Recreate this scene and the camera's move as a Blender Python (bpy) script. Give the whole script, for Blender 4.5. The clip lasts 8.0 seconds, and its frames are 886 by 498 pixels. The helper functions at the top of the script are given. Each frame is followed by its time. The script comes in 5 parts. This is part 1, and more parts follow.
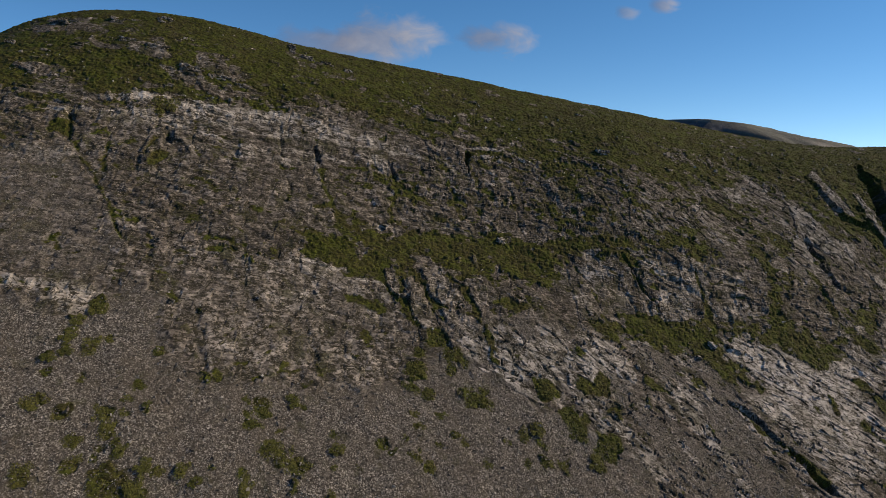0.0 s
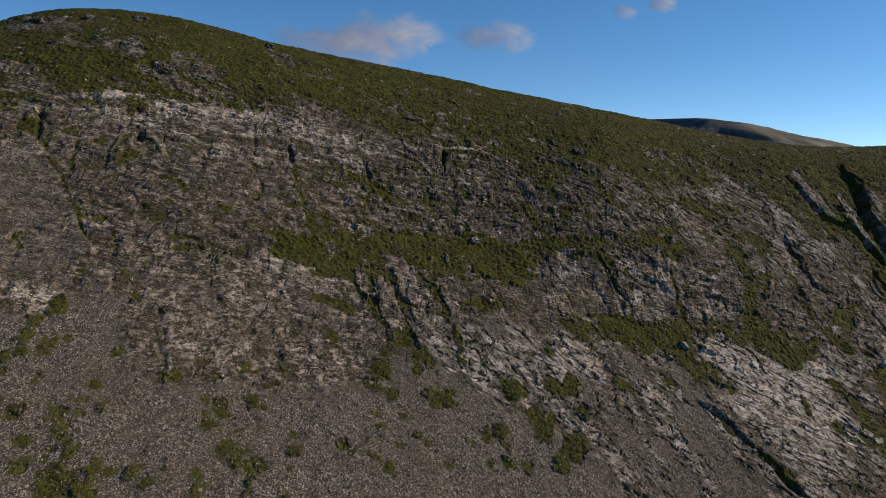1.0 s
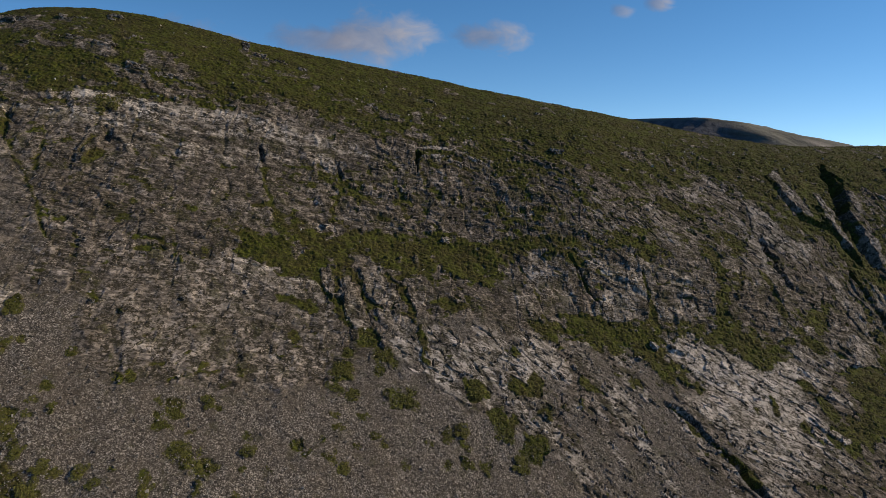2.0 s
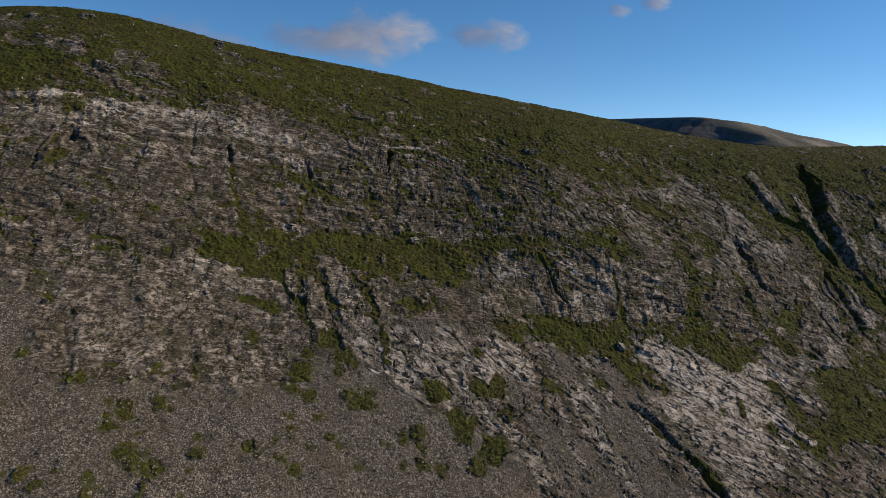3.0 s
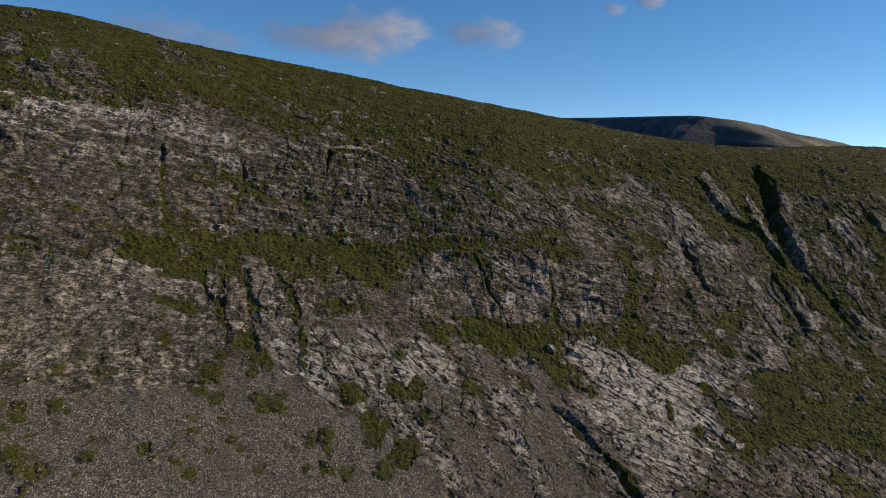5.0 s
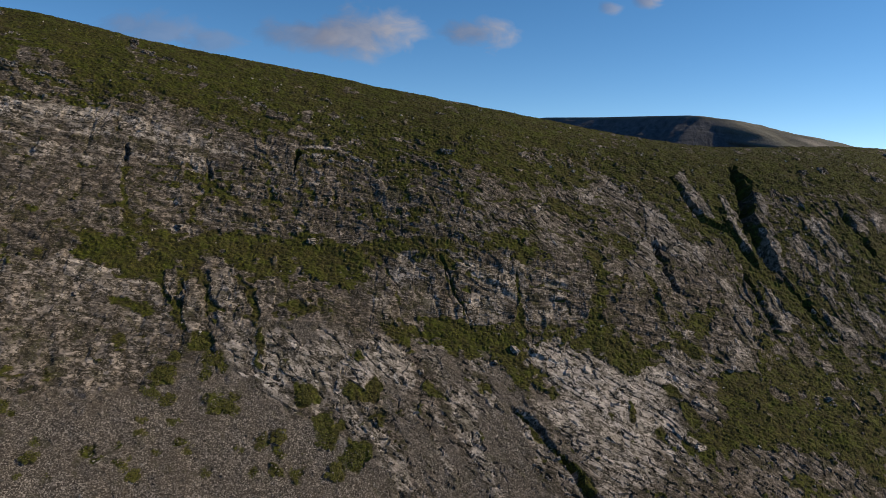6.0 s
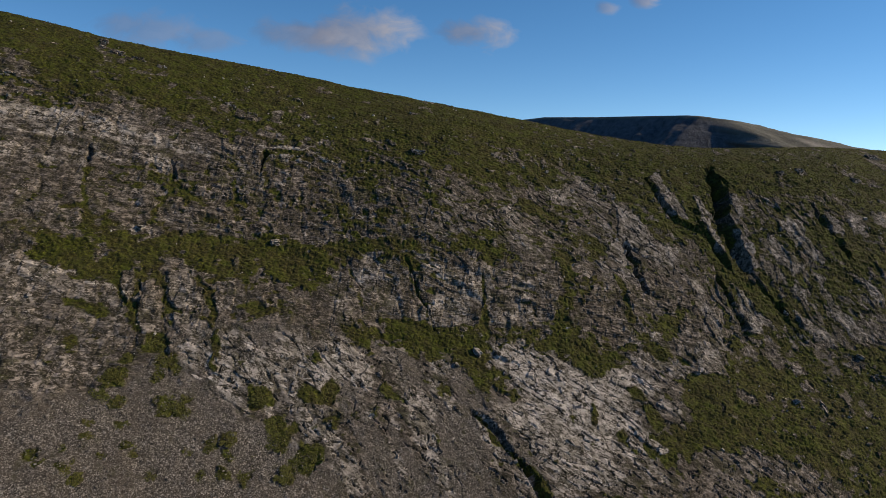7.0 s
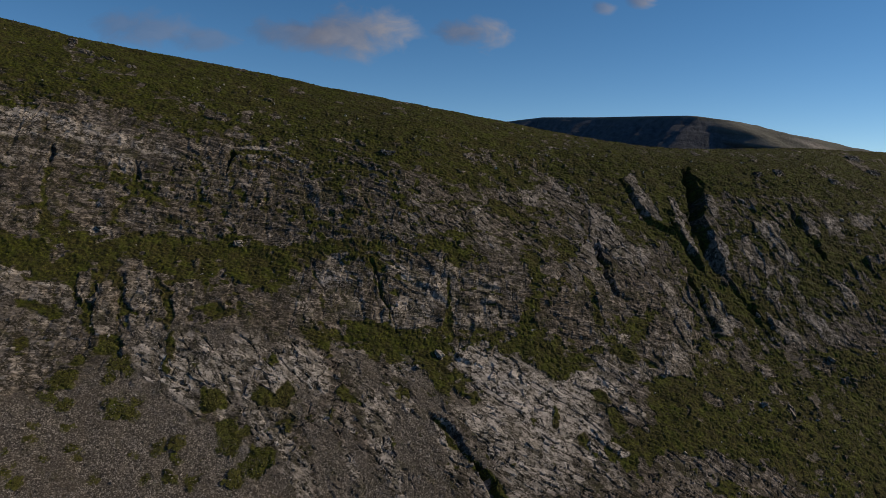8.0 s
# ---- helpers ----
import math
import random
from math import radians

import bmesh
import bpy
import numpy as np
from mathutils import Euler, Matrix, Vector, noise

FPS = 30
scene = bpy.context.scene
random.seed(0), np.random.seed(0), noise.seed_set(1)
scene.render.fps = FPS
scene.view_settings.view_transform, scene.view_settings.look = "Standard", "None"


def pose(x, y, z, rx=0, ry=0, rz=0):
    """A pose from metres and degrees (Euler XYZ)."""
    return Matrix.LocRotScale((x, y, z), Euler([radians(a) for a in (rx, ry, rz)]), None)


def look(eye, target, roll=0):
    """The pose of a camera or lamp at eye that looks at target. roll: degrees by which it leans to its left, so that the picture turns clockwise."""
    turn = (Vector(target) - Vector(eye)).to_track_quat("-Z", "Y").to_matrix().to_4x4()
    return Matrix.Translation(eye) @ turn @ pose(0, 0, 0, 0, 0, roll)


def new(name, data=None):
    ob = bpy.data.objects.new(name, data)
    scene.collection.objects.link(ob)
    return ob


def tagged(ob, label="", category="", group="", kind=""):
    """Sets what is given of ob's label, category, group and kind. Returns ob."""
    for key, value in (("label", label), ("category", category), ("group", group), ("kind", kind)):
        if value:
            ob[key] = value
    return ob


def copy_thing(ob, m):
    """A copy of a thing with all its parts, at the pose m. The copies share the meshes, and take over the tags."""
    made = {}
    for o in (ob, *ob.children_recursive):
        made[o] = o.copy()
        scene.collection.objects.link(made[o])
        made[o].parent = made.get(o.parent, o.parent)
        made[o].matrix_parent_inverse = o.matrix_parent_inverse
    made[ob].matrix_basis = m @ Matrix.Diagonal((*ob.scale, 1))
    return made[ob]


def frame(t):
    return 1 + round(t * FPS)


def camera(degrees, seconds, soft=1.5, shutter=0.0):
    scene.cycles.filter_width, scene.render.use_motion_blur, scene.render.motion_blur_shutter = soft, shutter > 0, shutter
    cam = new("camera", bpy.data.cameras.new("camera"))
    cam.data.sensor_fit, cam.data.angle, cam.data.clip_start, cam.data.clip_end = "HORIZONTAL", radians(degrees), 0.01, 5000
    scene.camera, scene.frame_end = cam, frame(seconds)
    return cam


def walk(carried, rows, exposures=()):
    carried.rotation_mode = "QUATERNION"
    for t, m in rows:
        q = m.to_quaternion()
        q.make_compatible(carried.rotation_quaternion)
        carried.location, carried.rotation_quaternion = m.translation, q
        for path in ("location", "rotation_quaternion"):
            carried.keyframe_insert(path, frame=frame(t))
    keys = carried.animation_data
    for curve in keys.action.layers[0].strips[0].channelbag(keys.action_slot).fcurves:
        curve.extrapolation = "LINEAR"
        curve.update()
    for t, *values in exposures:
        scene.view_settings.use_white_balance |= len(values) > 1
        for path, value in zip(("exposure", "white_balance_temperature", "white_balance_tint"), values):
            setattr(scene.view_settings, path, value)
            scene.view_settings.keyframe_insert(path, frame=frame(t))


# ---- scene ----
# ---- camera and its flight ----
cam = camera(70.0, 8.0, soft=0.5)
METRES, EYE, TILT, LEAN, TURN = 60.0, 0.0, -8.7, 0.0, 0.0
ROWS = [
    (0.0, 0.0000, 0.0000, 0.0000, 0.000, 0.000, -0.00),
    (0.5, 0.0488, 0.0025, 0.0011, -0.012, -0.047, -0.02),
    (1.0, 0.1009, 0.0053, 0.0021, -0.012, -0.093, -0.05),
    (1.5, 0.1563, 0.0078, 0.0041, -0.012, -0.140, -0.08),
    (3.0, 0.3331, 0.0175, 0.0099, -0.047, -0.244, -0.20),
    (3.5, 0.3956, 0.0199, 0.0130, -0.035, -0.291, -0.24),
    (4.0, 0.4596, 0.0230, 0.0160, -0.023, -0.349, -0.28),
    (4.5, 0.5248, 0.0267, 0.0190, -0.012, -0.395, -0.32),
    (6.0, 0.7246, 0.0414, 0.0276, -0.000, -0.488, -0.44),
    (6.5, 0.7920, 0.0476, 0.0309, 0.000, -0.488, -0.47),
    (7.0, 0.8601, 0.0542, 0.0347, 0.012, -0.523, -0.51),
    (7.5, 0.9279, 0.0616, 0.0378, 0.012, -0.512, -0.55),
    (8.0, 0.9955, 0.0689, 0.0417, 0.012, -0.535, -0.60),
]
EXPOSURES = [(0.0, 0.10, 8150, 8), (4.0, 0.10, 8150, 8), (7.0, 0.08, 8150, 8), (7.5, 0.07, 8150, 8), (7.8, 0.05, 8150, 8), (8.0, -0.42, 8150, 8)]
walk(cam, [(t, pose(0, 0, EYE, TILT, LEAN, TURN) @ pose(METRES * x, METRES * y, METRES * z, 90 + pitch, roll, yaw))
           for t, x, y, z, yaw, pitch, roll in ROWS], EXPOSURES)

# ---- sky and sun ----
SUN_ELEVATION, SUN_AZIMUTH = 30.0, 86.0     # degrees; azimuth clockwise from the way the camera looks
SKY_STRENGTH, SUN_STRENGTH = 0.163, 3.75
world = bpy.data.worlds.new("sky")
scene.world = world
world.use_nodes = True
wn = world.node_tree.nodes
sky = wn.new("ShaderNodeTexSky")
sky.sky_type, sky.sun_disc = "NISHITA", False
sky.sun_elevation, sky.sun_rotation = radians(SUN_ELEVATION), radians(SUN_AZIMUTH)
sky.altitude, sky.air_density, sky.dust_density, sky.ozone_density = 4500, 1.0, 0.0, 1.8
wn["Background"].inputs["Strength"].default_value = SKY_STRENGTH
rich = wn.new("ShaderNodeHueSaturation")
rich.inputs["Saturation"].default_value = 1.30
rich.inputs["Hue"].default_value = 0.502
way = wn.new("ShaderNodeTexCoord")        # the clear upper air reaches down to the hills
lift = wn.new("ShaderNodeVectorMath")
lift.inputs[1].default_value = (0, 0, 0.07)
unit = wn.new("ShaderNodeVectorMath")
unit.operation = "NORMALIZE"
world.node_tree.links.new(way.outputs["Generated"], lift.inputs[0])
world.node_tree.links.new(lift.outputs[0], unit.inputs[0])
world.node_tree.links.new(unit.outputs[0], sky.inputs[0])
world.node_tree.links.new(sky.outputs["Color"], rich.inputs["Color"])
world.node_tree.links.new(rich.outputs["Color"], wn["Background"].inputs["Color"])
sun = new("sun", bpy.data.lights.new("sun", "SUN"))
sun.data.energy, sun.data.angle, sun.data.color = SUN_STRENGTH, radians(0.5), (1.0, 0.875, 0.70)
ce, az = math.cos(radians(SUN_ELEVATION)), radians(SUN_AZIMUTH)
sun.matrix_world = look((ce * math.sin(az) * 500, ce * math.cos(az) * 500, math.sin(radians(SUN_ELEVATION)) * 500), (0, 0, 0))

# ---- materials ----


class Mat:
    """A small helper that wires a node material."""

    def __init__(self, name, roughness=0.9):
        self.m = bpy.data.materials.new(name)
        self.m.use_nodes = True
        self.t = self.m.node_tree
        self.b = self.t.nodes["Principled BSDF"]
        self.b.inputs["Roughness"].default_value = roughness
        self.b.inputs["Specular IOR Level"].default_value = 0.2
        self.pos = self.node("ShaderNodeNewGeometry").outputs["Position"]

    def node(self, kind, **props):
        n = self.t.nodes.new(kind)
        for k, v in props.items():
            setattr(n, k, v)
        return n

    def link(self, a, b):
        self.t.links.new(a, b)

    def put(self, socket, v):
        if isinstance(v, bpy.types.NodeSocket):
            self.link(v, socket)
        else:
            socket.default_value = v

    def scaled(self, sx, sy, sz, shear=0.0):
        """World position stretched per axis; shear adds shear * x to z first, so that beds dip."""
        s = self.node("ShaderNodeSeparateXYZ")
        self.link(self.pos, s.inputs[0])
        z = self.math("MULTIPLY_ADD", s.outputs[0], shear, s.outputs[2])
        c = self.node("ShaderNodeCombineXYZ")
        self.put(c.inputs[0], self.math("MULTIPLY", s.outputs[0], sx))
        self.put(c.inputs[1], self.math("MULTIPLY", s.outputs[1], sy))
        self.put(c.inputs[2], self.math("MULTIPLY", z, sz))
        return c.outputs[0]

    def math(self, op, a, b=0.0, c=0.0):
        n = self.node("ShaderNodeMath", operation=op)
        for s, v in zip(n.inputs, (a, b, c)):
            self.put(s, v)
        return n.outputs[0]

    def noise(self, scale, detail=4.0, rough=0.55, vec=None, distort=0.0):
        n = self.node("ShaderNodeTexNoise")
        self.link(vec or self.pos, n.inputs["Vector"])
        n.inputs["Scale"].default_value, n.inputs["Detail"].default_value = scale, detail
        n.inputs["Roughness"].default_value, n.inputs["Distortion"].default_value = rough, distort
        return n.outputs[0]

    def voronoi(self, scale, vec=None, out="Color", feature="F1"):
        n = self.node("ShaderNodeTexVoronoi", feature=feature)
        self.link(vec or self.pos, n.inputs["Vector"])
        n.inputs["Scale"].default_value = scale
        return n.outputs[out]

    def ramp(self, fac, *stops):
        n = self.node("ShaderNodeValToRGB")
        e = n.color_ramp.elements
        while len(e) < len(stops):
            e.new(0.5)
        for el, (p, c) in zip(e, stops):
            el.position = p
            el.color = (*c, 1) if isinstance(c, tuple) else (c, c, c, 1)
        self.link(fac, n.inputs[0])
        return n.outputs[0]

    def mix(self, fac, a, b, blend="MIX"):
        n = self.node("ShaderNodeMix", data_type="RGBA", blend_type=blend)
        self.put(n.inputs[0], fac)
        for s, v in ((n.inputs[6], a), (n.inputs[7], b)):
            self.put(s, (*v, 1) if isinstance(v, tuple) else v)
        return n.outputs[2]

    def attr(self, name):
        return self.node("ShaderNodeAttribute", attribute_name=name).outputs["Fac"]

    def bump(self, height, strength, distance, normal=None):
        n = self.node("ShaderNodeBump")
        n.inputs["Distance"].default_value = distance
        self.put(n.inputs["Strength"], strength)
        self.link(height, n.inputs["Height"])
        if normal:
            self.link(normal, n.inputs["Normal"])
        return n.outputs[0]

    def done(self, colour, normal=None):
        self.put(self.b.inputs["Base Color"], (*colour, 1) if isinstance(colour, tuple) else colour)
        if normal:
            self.link(normal, self.b.inputs["Normal"])
        return self.m


def lines(k, sx, sz, grain):
    """Stretched position: along the dipping beds, down the ribs or along the joints of the slabs, by the two weights in grain."""
    s = k.node("ShaderNodeSeparateXYZ")
    k.link(k.pos, s.inputs[0])
    x, y, z = s.outputs[:3]

    def plan(a, b):
        return k.math("MULTIPLY_ADD", x, a, k.math("MULTIPLY", y, b))

    ends = []
    for p, q, r in ((x, y, k.math("MULTIPLY_ADD", x, 0.18, z)), (plan(0.3, -0.95), z, plan(0.95, 0.3)), (plan(0.96, -0.27), z, plan(0.27, 0.96))):
        c = k.node("ShaderNodeCombineXYZ")
        for s, v, w in zip(c.inputs, (p, q, r), (sx, sx, sz)):
            k.put(s, k.math("MULTIPLY", v, w))
        ends.append(c.outputs[0])
    out = ends[0]
    for weight, end in zip(grain, ends[1:]):
        m = k.node("ShaderNodeMix", data_type="VECTOR")
        k.put(m.inputs[0], weight)
        k.link(out, m.inputs[4])
        k.link(end, m.inputs[5])
        out = m.outputs[1]
    return out


def warped(k, wide, tall, lean, much):
    """Stretched position with its cells bent a little out of line."""
    bend = k.node("ShaderNodeVectorMath", operation="MULTIPLY_ADD")
    k.link(k.noise(0.9, 3, 0.6).node.outputs["Color"], bend.inputs[0])
    bend.inputs[1].default_value = (much, much, much)
    k.link(lines(k, wide, tall, lean), bend.inputs[2])
    return bend.outputs[0]


def rock_colour(k, pale, tone=0.5, crack=0.0, lean=(0.0, 0.0)):
    """Grey bedded rock; pale turns it into clean light slabs, tone differs from block to block, cracks turn near-black
    brown.
    """
    sound = k.math("MULTIPLY_ADD", pale, -0.72, 1.0)
    bed = k.noise(1.0, 6, 0.64, lines(k, 0.10, 1.3, lean))
    c = k.ramp(bed, (0.36, (0.080, 0.068, 0.059)), (0.48, (0.114, 0.097, 0.086)), (0.60, (0.162, 0.140, 0.125)))
    c = k.mix(k.ramp(k.noise(0.07, 4, 0.55), (0.42, 0.0), (0.62, 0.5)), c, (0.095, 0.075, 0.060))
    light = k.ramp(bed, (0.34, (0.29, 0.258, 0.234)), (0.48, (0.37, 0.332, 0.303)))
    c = k.mix(pale, c, light)
    k_tone = k.math("MULTIPLY_ADD", tone, 0.7, 0.65)
    grey = k.node("ShaderNodeCombineColor")
    for s in grey.inputs[:3]:
        k.put(s, k_tone)
    c = k.mix(1.0, c, grey.outputs[0], "MULTIPLY")
    for wide, tall, much, low, high in ((0.25, 0.6, 1.0, 0.78, 1.2), (0.75, 1.7, 0.9, 0.62, 1.4), (1.7, 3.4, 0.4, 0.55, 1.55)):
        c = k.mix(sound, c, k.ramp(k.voronoi(1.0, warped(k, wide, tall, lean, much)), (0.25, low), (0.5, 1.0), (0.78, high)), "MULTIPLY")
    moss = k.math("MULTIPLY", k.ramp(k.noise(0.22, 6, 0.72), (0.54, 0.0), (0.585, 0.85)), sound)
    c = k.mix(moss, c, k.ramp(k.noise(2.6, 4, 0.7), (0.40, (0.018, 0.018, 0.008)), (0.60, (0.058, 0.057, 0.022))))
    # seams, shadow lines painted near-black: along the beds, across them, and fine ones everywhere
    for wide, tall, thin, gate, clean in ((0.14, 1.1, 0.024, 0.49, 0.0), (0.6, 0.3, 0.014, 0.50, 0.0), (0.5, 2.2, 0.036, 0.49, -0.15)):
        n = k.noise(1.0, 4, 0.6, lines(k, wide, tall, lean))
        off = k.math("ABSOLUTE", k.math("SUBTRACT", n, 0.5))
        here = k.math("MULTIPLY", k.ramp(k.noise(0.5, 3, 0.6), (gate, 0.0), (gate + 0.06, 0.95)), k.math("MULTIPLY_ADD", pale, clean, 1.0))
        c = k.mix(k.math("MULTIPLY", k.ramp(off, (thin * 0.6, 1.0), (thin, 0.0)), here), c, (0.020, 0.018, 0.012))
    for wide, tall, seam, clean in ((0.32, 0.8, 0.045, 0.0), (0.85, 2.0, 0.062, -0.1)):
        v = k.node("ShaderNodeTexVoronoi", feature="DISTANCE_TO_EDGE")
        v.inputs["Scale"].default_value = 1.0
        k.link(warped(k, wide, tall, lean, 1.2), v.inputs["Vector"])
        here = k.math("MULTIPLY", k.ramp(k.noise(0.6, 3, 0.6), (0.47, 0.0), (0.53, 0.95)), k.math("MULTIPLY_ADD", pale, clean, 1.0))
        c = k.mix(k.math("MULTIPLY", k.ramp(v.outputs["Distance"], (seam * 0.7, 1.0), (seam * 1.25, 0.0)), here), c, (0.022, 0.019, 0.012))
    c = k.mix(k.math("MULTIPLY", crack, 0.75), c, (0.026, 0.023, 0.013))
    lichen = k.noise(5.0, 4, 0.65, lines(k, 0.5, 1.0, lean))
    return k.mix(k.math("MULTIPLY", k.ramp(lichen, (0.60, 0.0), (0.64, 0.6)), sound), c, (0.24, 0.215, 0.195))


def grass_colour(k):
    patch = k.noise(0.14, 5, 0.6)
    tuft = k.noise(1.9, 5, 0.7)
    c = k.ramp(tuft, (0.32, (0.016, 0.018, 0.004)), (0.50, (0.034, 0.038, 0.005)), (0.68, (0.066, 0.072, 0.009)))
    c = k.mix(k.ramp(patch, (0.41, 0.0), (0.62, 0.62)), c, (0.048, 0.038, 0.014))
    c = k.mix(1.0, c, k.ramp(k.noise(3.6, 4, 0.8), (0.36, 0.35), (0.50, 0.95), (0.64, 1.8)), "MULTIPLY")
    c = k.mix(1.0, c, k.ramp(k.voronoi(3.0), (0.25, 0.66), (0.5, 0.97), (0.78, 1.42)), "MULTIPLY")
    c = k.mix(1.0, c, k.ramp(k.noise(0.8, 4, 0.65), (0.38, 0.55), (0.50, 0.9), (0.62, 1.2)), "MULTIPLY")
    step = k.noise(1.0, 5, 0.65, lines(k, 0.35, 1.8, (0.0, 0.0)))
    c = k.mix(k.ramp(step, (0.36, 0.8), (0.47, 0.0)), c, (0.036, 0.032, 0.012))
    return k.mix(k.ramp(k.noise(0.45, 4, 0.6), (0.48, 0.0), (0.68, 0.6)), c, (0.058, 0.072, 0.009))


def make_ground_material():
    k = Mat("hillside", 0.93)
    grass, scree, pale = k.attr("grass"), k.attr("scree"), k.attr("pale")
    lean = (k.attr("ribbed"), k.attr("plated"))
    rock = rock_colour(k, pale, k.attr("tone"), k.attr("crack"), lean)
    stones = k.ramp(k.voronoi(6.5), (0.18, (0.026, 0.023, 0.020)), (0.45, (0.062, 0.054, 0.047)), (0.62, (0.095, 0.084, 0.075)), (0.86, (0.29, 0.262, 0.24)))
    stones = k.mix(1.0, stones, k.ramp(k.voronoi(2.6), (0.25, 0.72), (0.5, 1.0), (0.78, 1.25)), "MULTIPLY")
    stones = k.mix(k.ramp(k.noise(0.10, 5, 0.6), (0.42, 0.0), (0.64, 0.5)), stones, (0.075, 0.060, 0.047))
    stones = k.mix(k.ramp(k.noise(0.35, 6, 0.7), (0.57, 0.0), (0.64, 0.5)), stones, (0.042, 0.041, 0.020))
    c = k.mix(scree, rock, stones)
    c = k.mix(grass, c, grass_colour(k))
    stone = k.math("SUBTRACT", 1.0, grass)
    solid = k.math("MULTIPLY", stone, k.math("SUBTRACT", 1.0, scree))
    n = k.bump(k.noise(3.0, 4, 0.65), k.math("MULTIPLY_ADD", grass, 0.5, 0.25), 0.16)
    n = k.bump(k.voronoi(1.0, warped(k, 0.75, 1.7, lean, 0.9)), k.math("MULTIPLY", solid, k.math("MULTIPLY_ADD", pale, -0.4, 0.65)), 0.25, n)
    n = k.bump(k.voronoi(6.5, out="Distance"), k.math("MULTIPLY", scree, 0.3), 0.14, n)
    return k.done(c, n)


def make_rock_material(name, pale):
    k = Mat(name, 0.9)
    n = k.bump(k.noise(2.5, 7, 0.7), 0.8, 0.2)
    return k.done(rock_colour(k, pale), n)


def make_slab_material():
    k = Mat("pale_slab", 0.88)
    o = k.node("ShaderNodeObjectInfo").outputs["Random"]
    n = k.bump(k.noise(1.0, 6, 0.7, lines(k, 0.7, 4.0, (0.0, 1.0))), 0.6, 0.12)
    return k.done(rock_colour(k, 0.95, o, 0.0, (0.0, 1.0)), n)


def make_island_material(name, dark, mid, light, bumped=0.0):
    """Colour that changes from piece to piece of one joined mesh."""
    k = Mat(name, 0.9)
    r = k.node("ShaderNodeNewGeometry").outputs["Random Per Island"]
    c = k.ramp(r, (0.0, dark), (0.55, mid), (1.0, light))
    c = k.mix(k.ramp(k.noise(0.2, 3), (0.4, 0.0), (0.65, 0.5)), c, mid)
    return k.done(c, k.bump(k.noise(9.0, 4), bumped, 0.05) if bumped else None)


def make_foliage_material(name, low, high):
    k = Mat(name, 0.75)
    r = k.node("ShaderNodeNewGeometry").outputs["Random Per Island"]
    o = k.node("ShaderNodeObjectInfo").outputs["Random"]
    c = k.ramp(r, (0.0, low), (0.6, tuple((a + b) / 2 for a, b in zip(low, high))), (1.0, high))
    c = k.mix(k.math("MULTIPLY", o, 0.35), c, (0.12, 0.10, 0.03))
    return k.done(c)


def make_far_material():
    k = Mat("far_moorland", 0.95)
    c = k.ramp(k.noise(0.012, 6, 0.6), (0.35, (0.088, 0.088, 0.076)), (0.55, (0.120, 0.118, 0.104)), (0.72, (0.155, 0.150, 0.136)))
    # crag darker and bluer than the moor: shade and distance haze painted in
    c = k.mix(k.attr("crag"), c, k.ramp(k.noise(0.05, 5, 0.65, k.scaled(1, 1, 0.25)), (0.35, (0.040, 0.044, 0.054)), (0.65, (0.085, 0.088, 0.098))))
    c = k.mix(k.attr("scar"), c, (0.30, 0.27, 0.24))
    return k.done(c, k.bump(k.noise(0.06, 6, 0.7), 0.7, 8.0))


def make_cloud_material(name, bright, dull, density, seed):
    """Soft torn vapour: glows faintly as a lit cloud does, thins out to nothing at its edge."""
    k = Mat(name)
    uv = k.node("ShaderNodeTexCoord").outputs["Generated"]
    s = k.node("ShaderNodeSeparateXYZ")
    k.link(uv, s.inputs[0])
    dx = k.math("SUBTRACT", s.outputs[0], 0.5)
    dz = k.math("SUBTRACT", s.outputs[2], 0.5)
    r2 = k.math("ADD", k.math("MULTIPLY", dx, dx), k.math("MULTIPLY", dz, dz))
    edge = k.math("SUBTRACT", 1.0, k.math("MULTIPLY", k.math("SQRT", r2), 2.0))
    p = k.node("ShaderNodeVectorMath", operation="ADD")
    k.link(k.scaled(0.011, 0.011, 0.019), p.inputs[0])
    p.inputs[1].default_value = (seed * 3.7, seed, seed * 1.3)
    n = k.noise(1.0, 7, 0.55, p.outputs[0], 0.4)
    body = k.math("ADD", k.math("MULTIPLY", edge, 1.5), k.math("MULTIPLY_ADD", n, 2.4, -1.55))
    alpha = k.math("MULTIPLY", k.ramp(body, (0.0, 0.0), (0.75, 1.0)), density)
    alpha = k.math("MULTIPLY", alpha, k.ramp(edge, (0.0, 0.0), (0.35, 1.0)))
    lit = k.ramp(k.math("MULTIPLY_ADD", dx, 1.0, k.math("MULTIPLY_ADD", n, 0.8, 0.1)), (0.25, dull), (0.85, bright))
    e = k.node("ShaderNodeEmission")
    k.link(lit, e.inputs[0])
    tr = k.node("ShaderNodeBsdfTransparent")
    mx = k.node("ShaderNodeMixShader")
    k.put(mx.inputs[0], alpha)
    k.link(tr.outputs[0], mx.inputs[1])
    k.link(e.outputs[0], mx.inputs[2])
    k.link(mx.outputs[0], k.t.nodes["Material Output"].inputs[0])
    return k.m


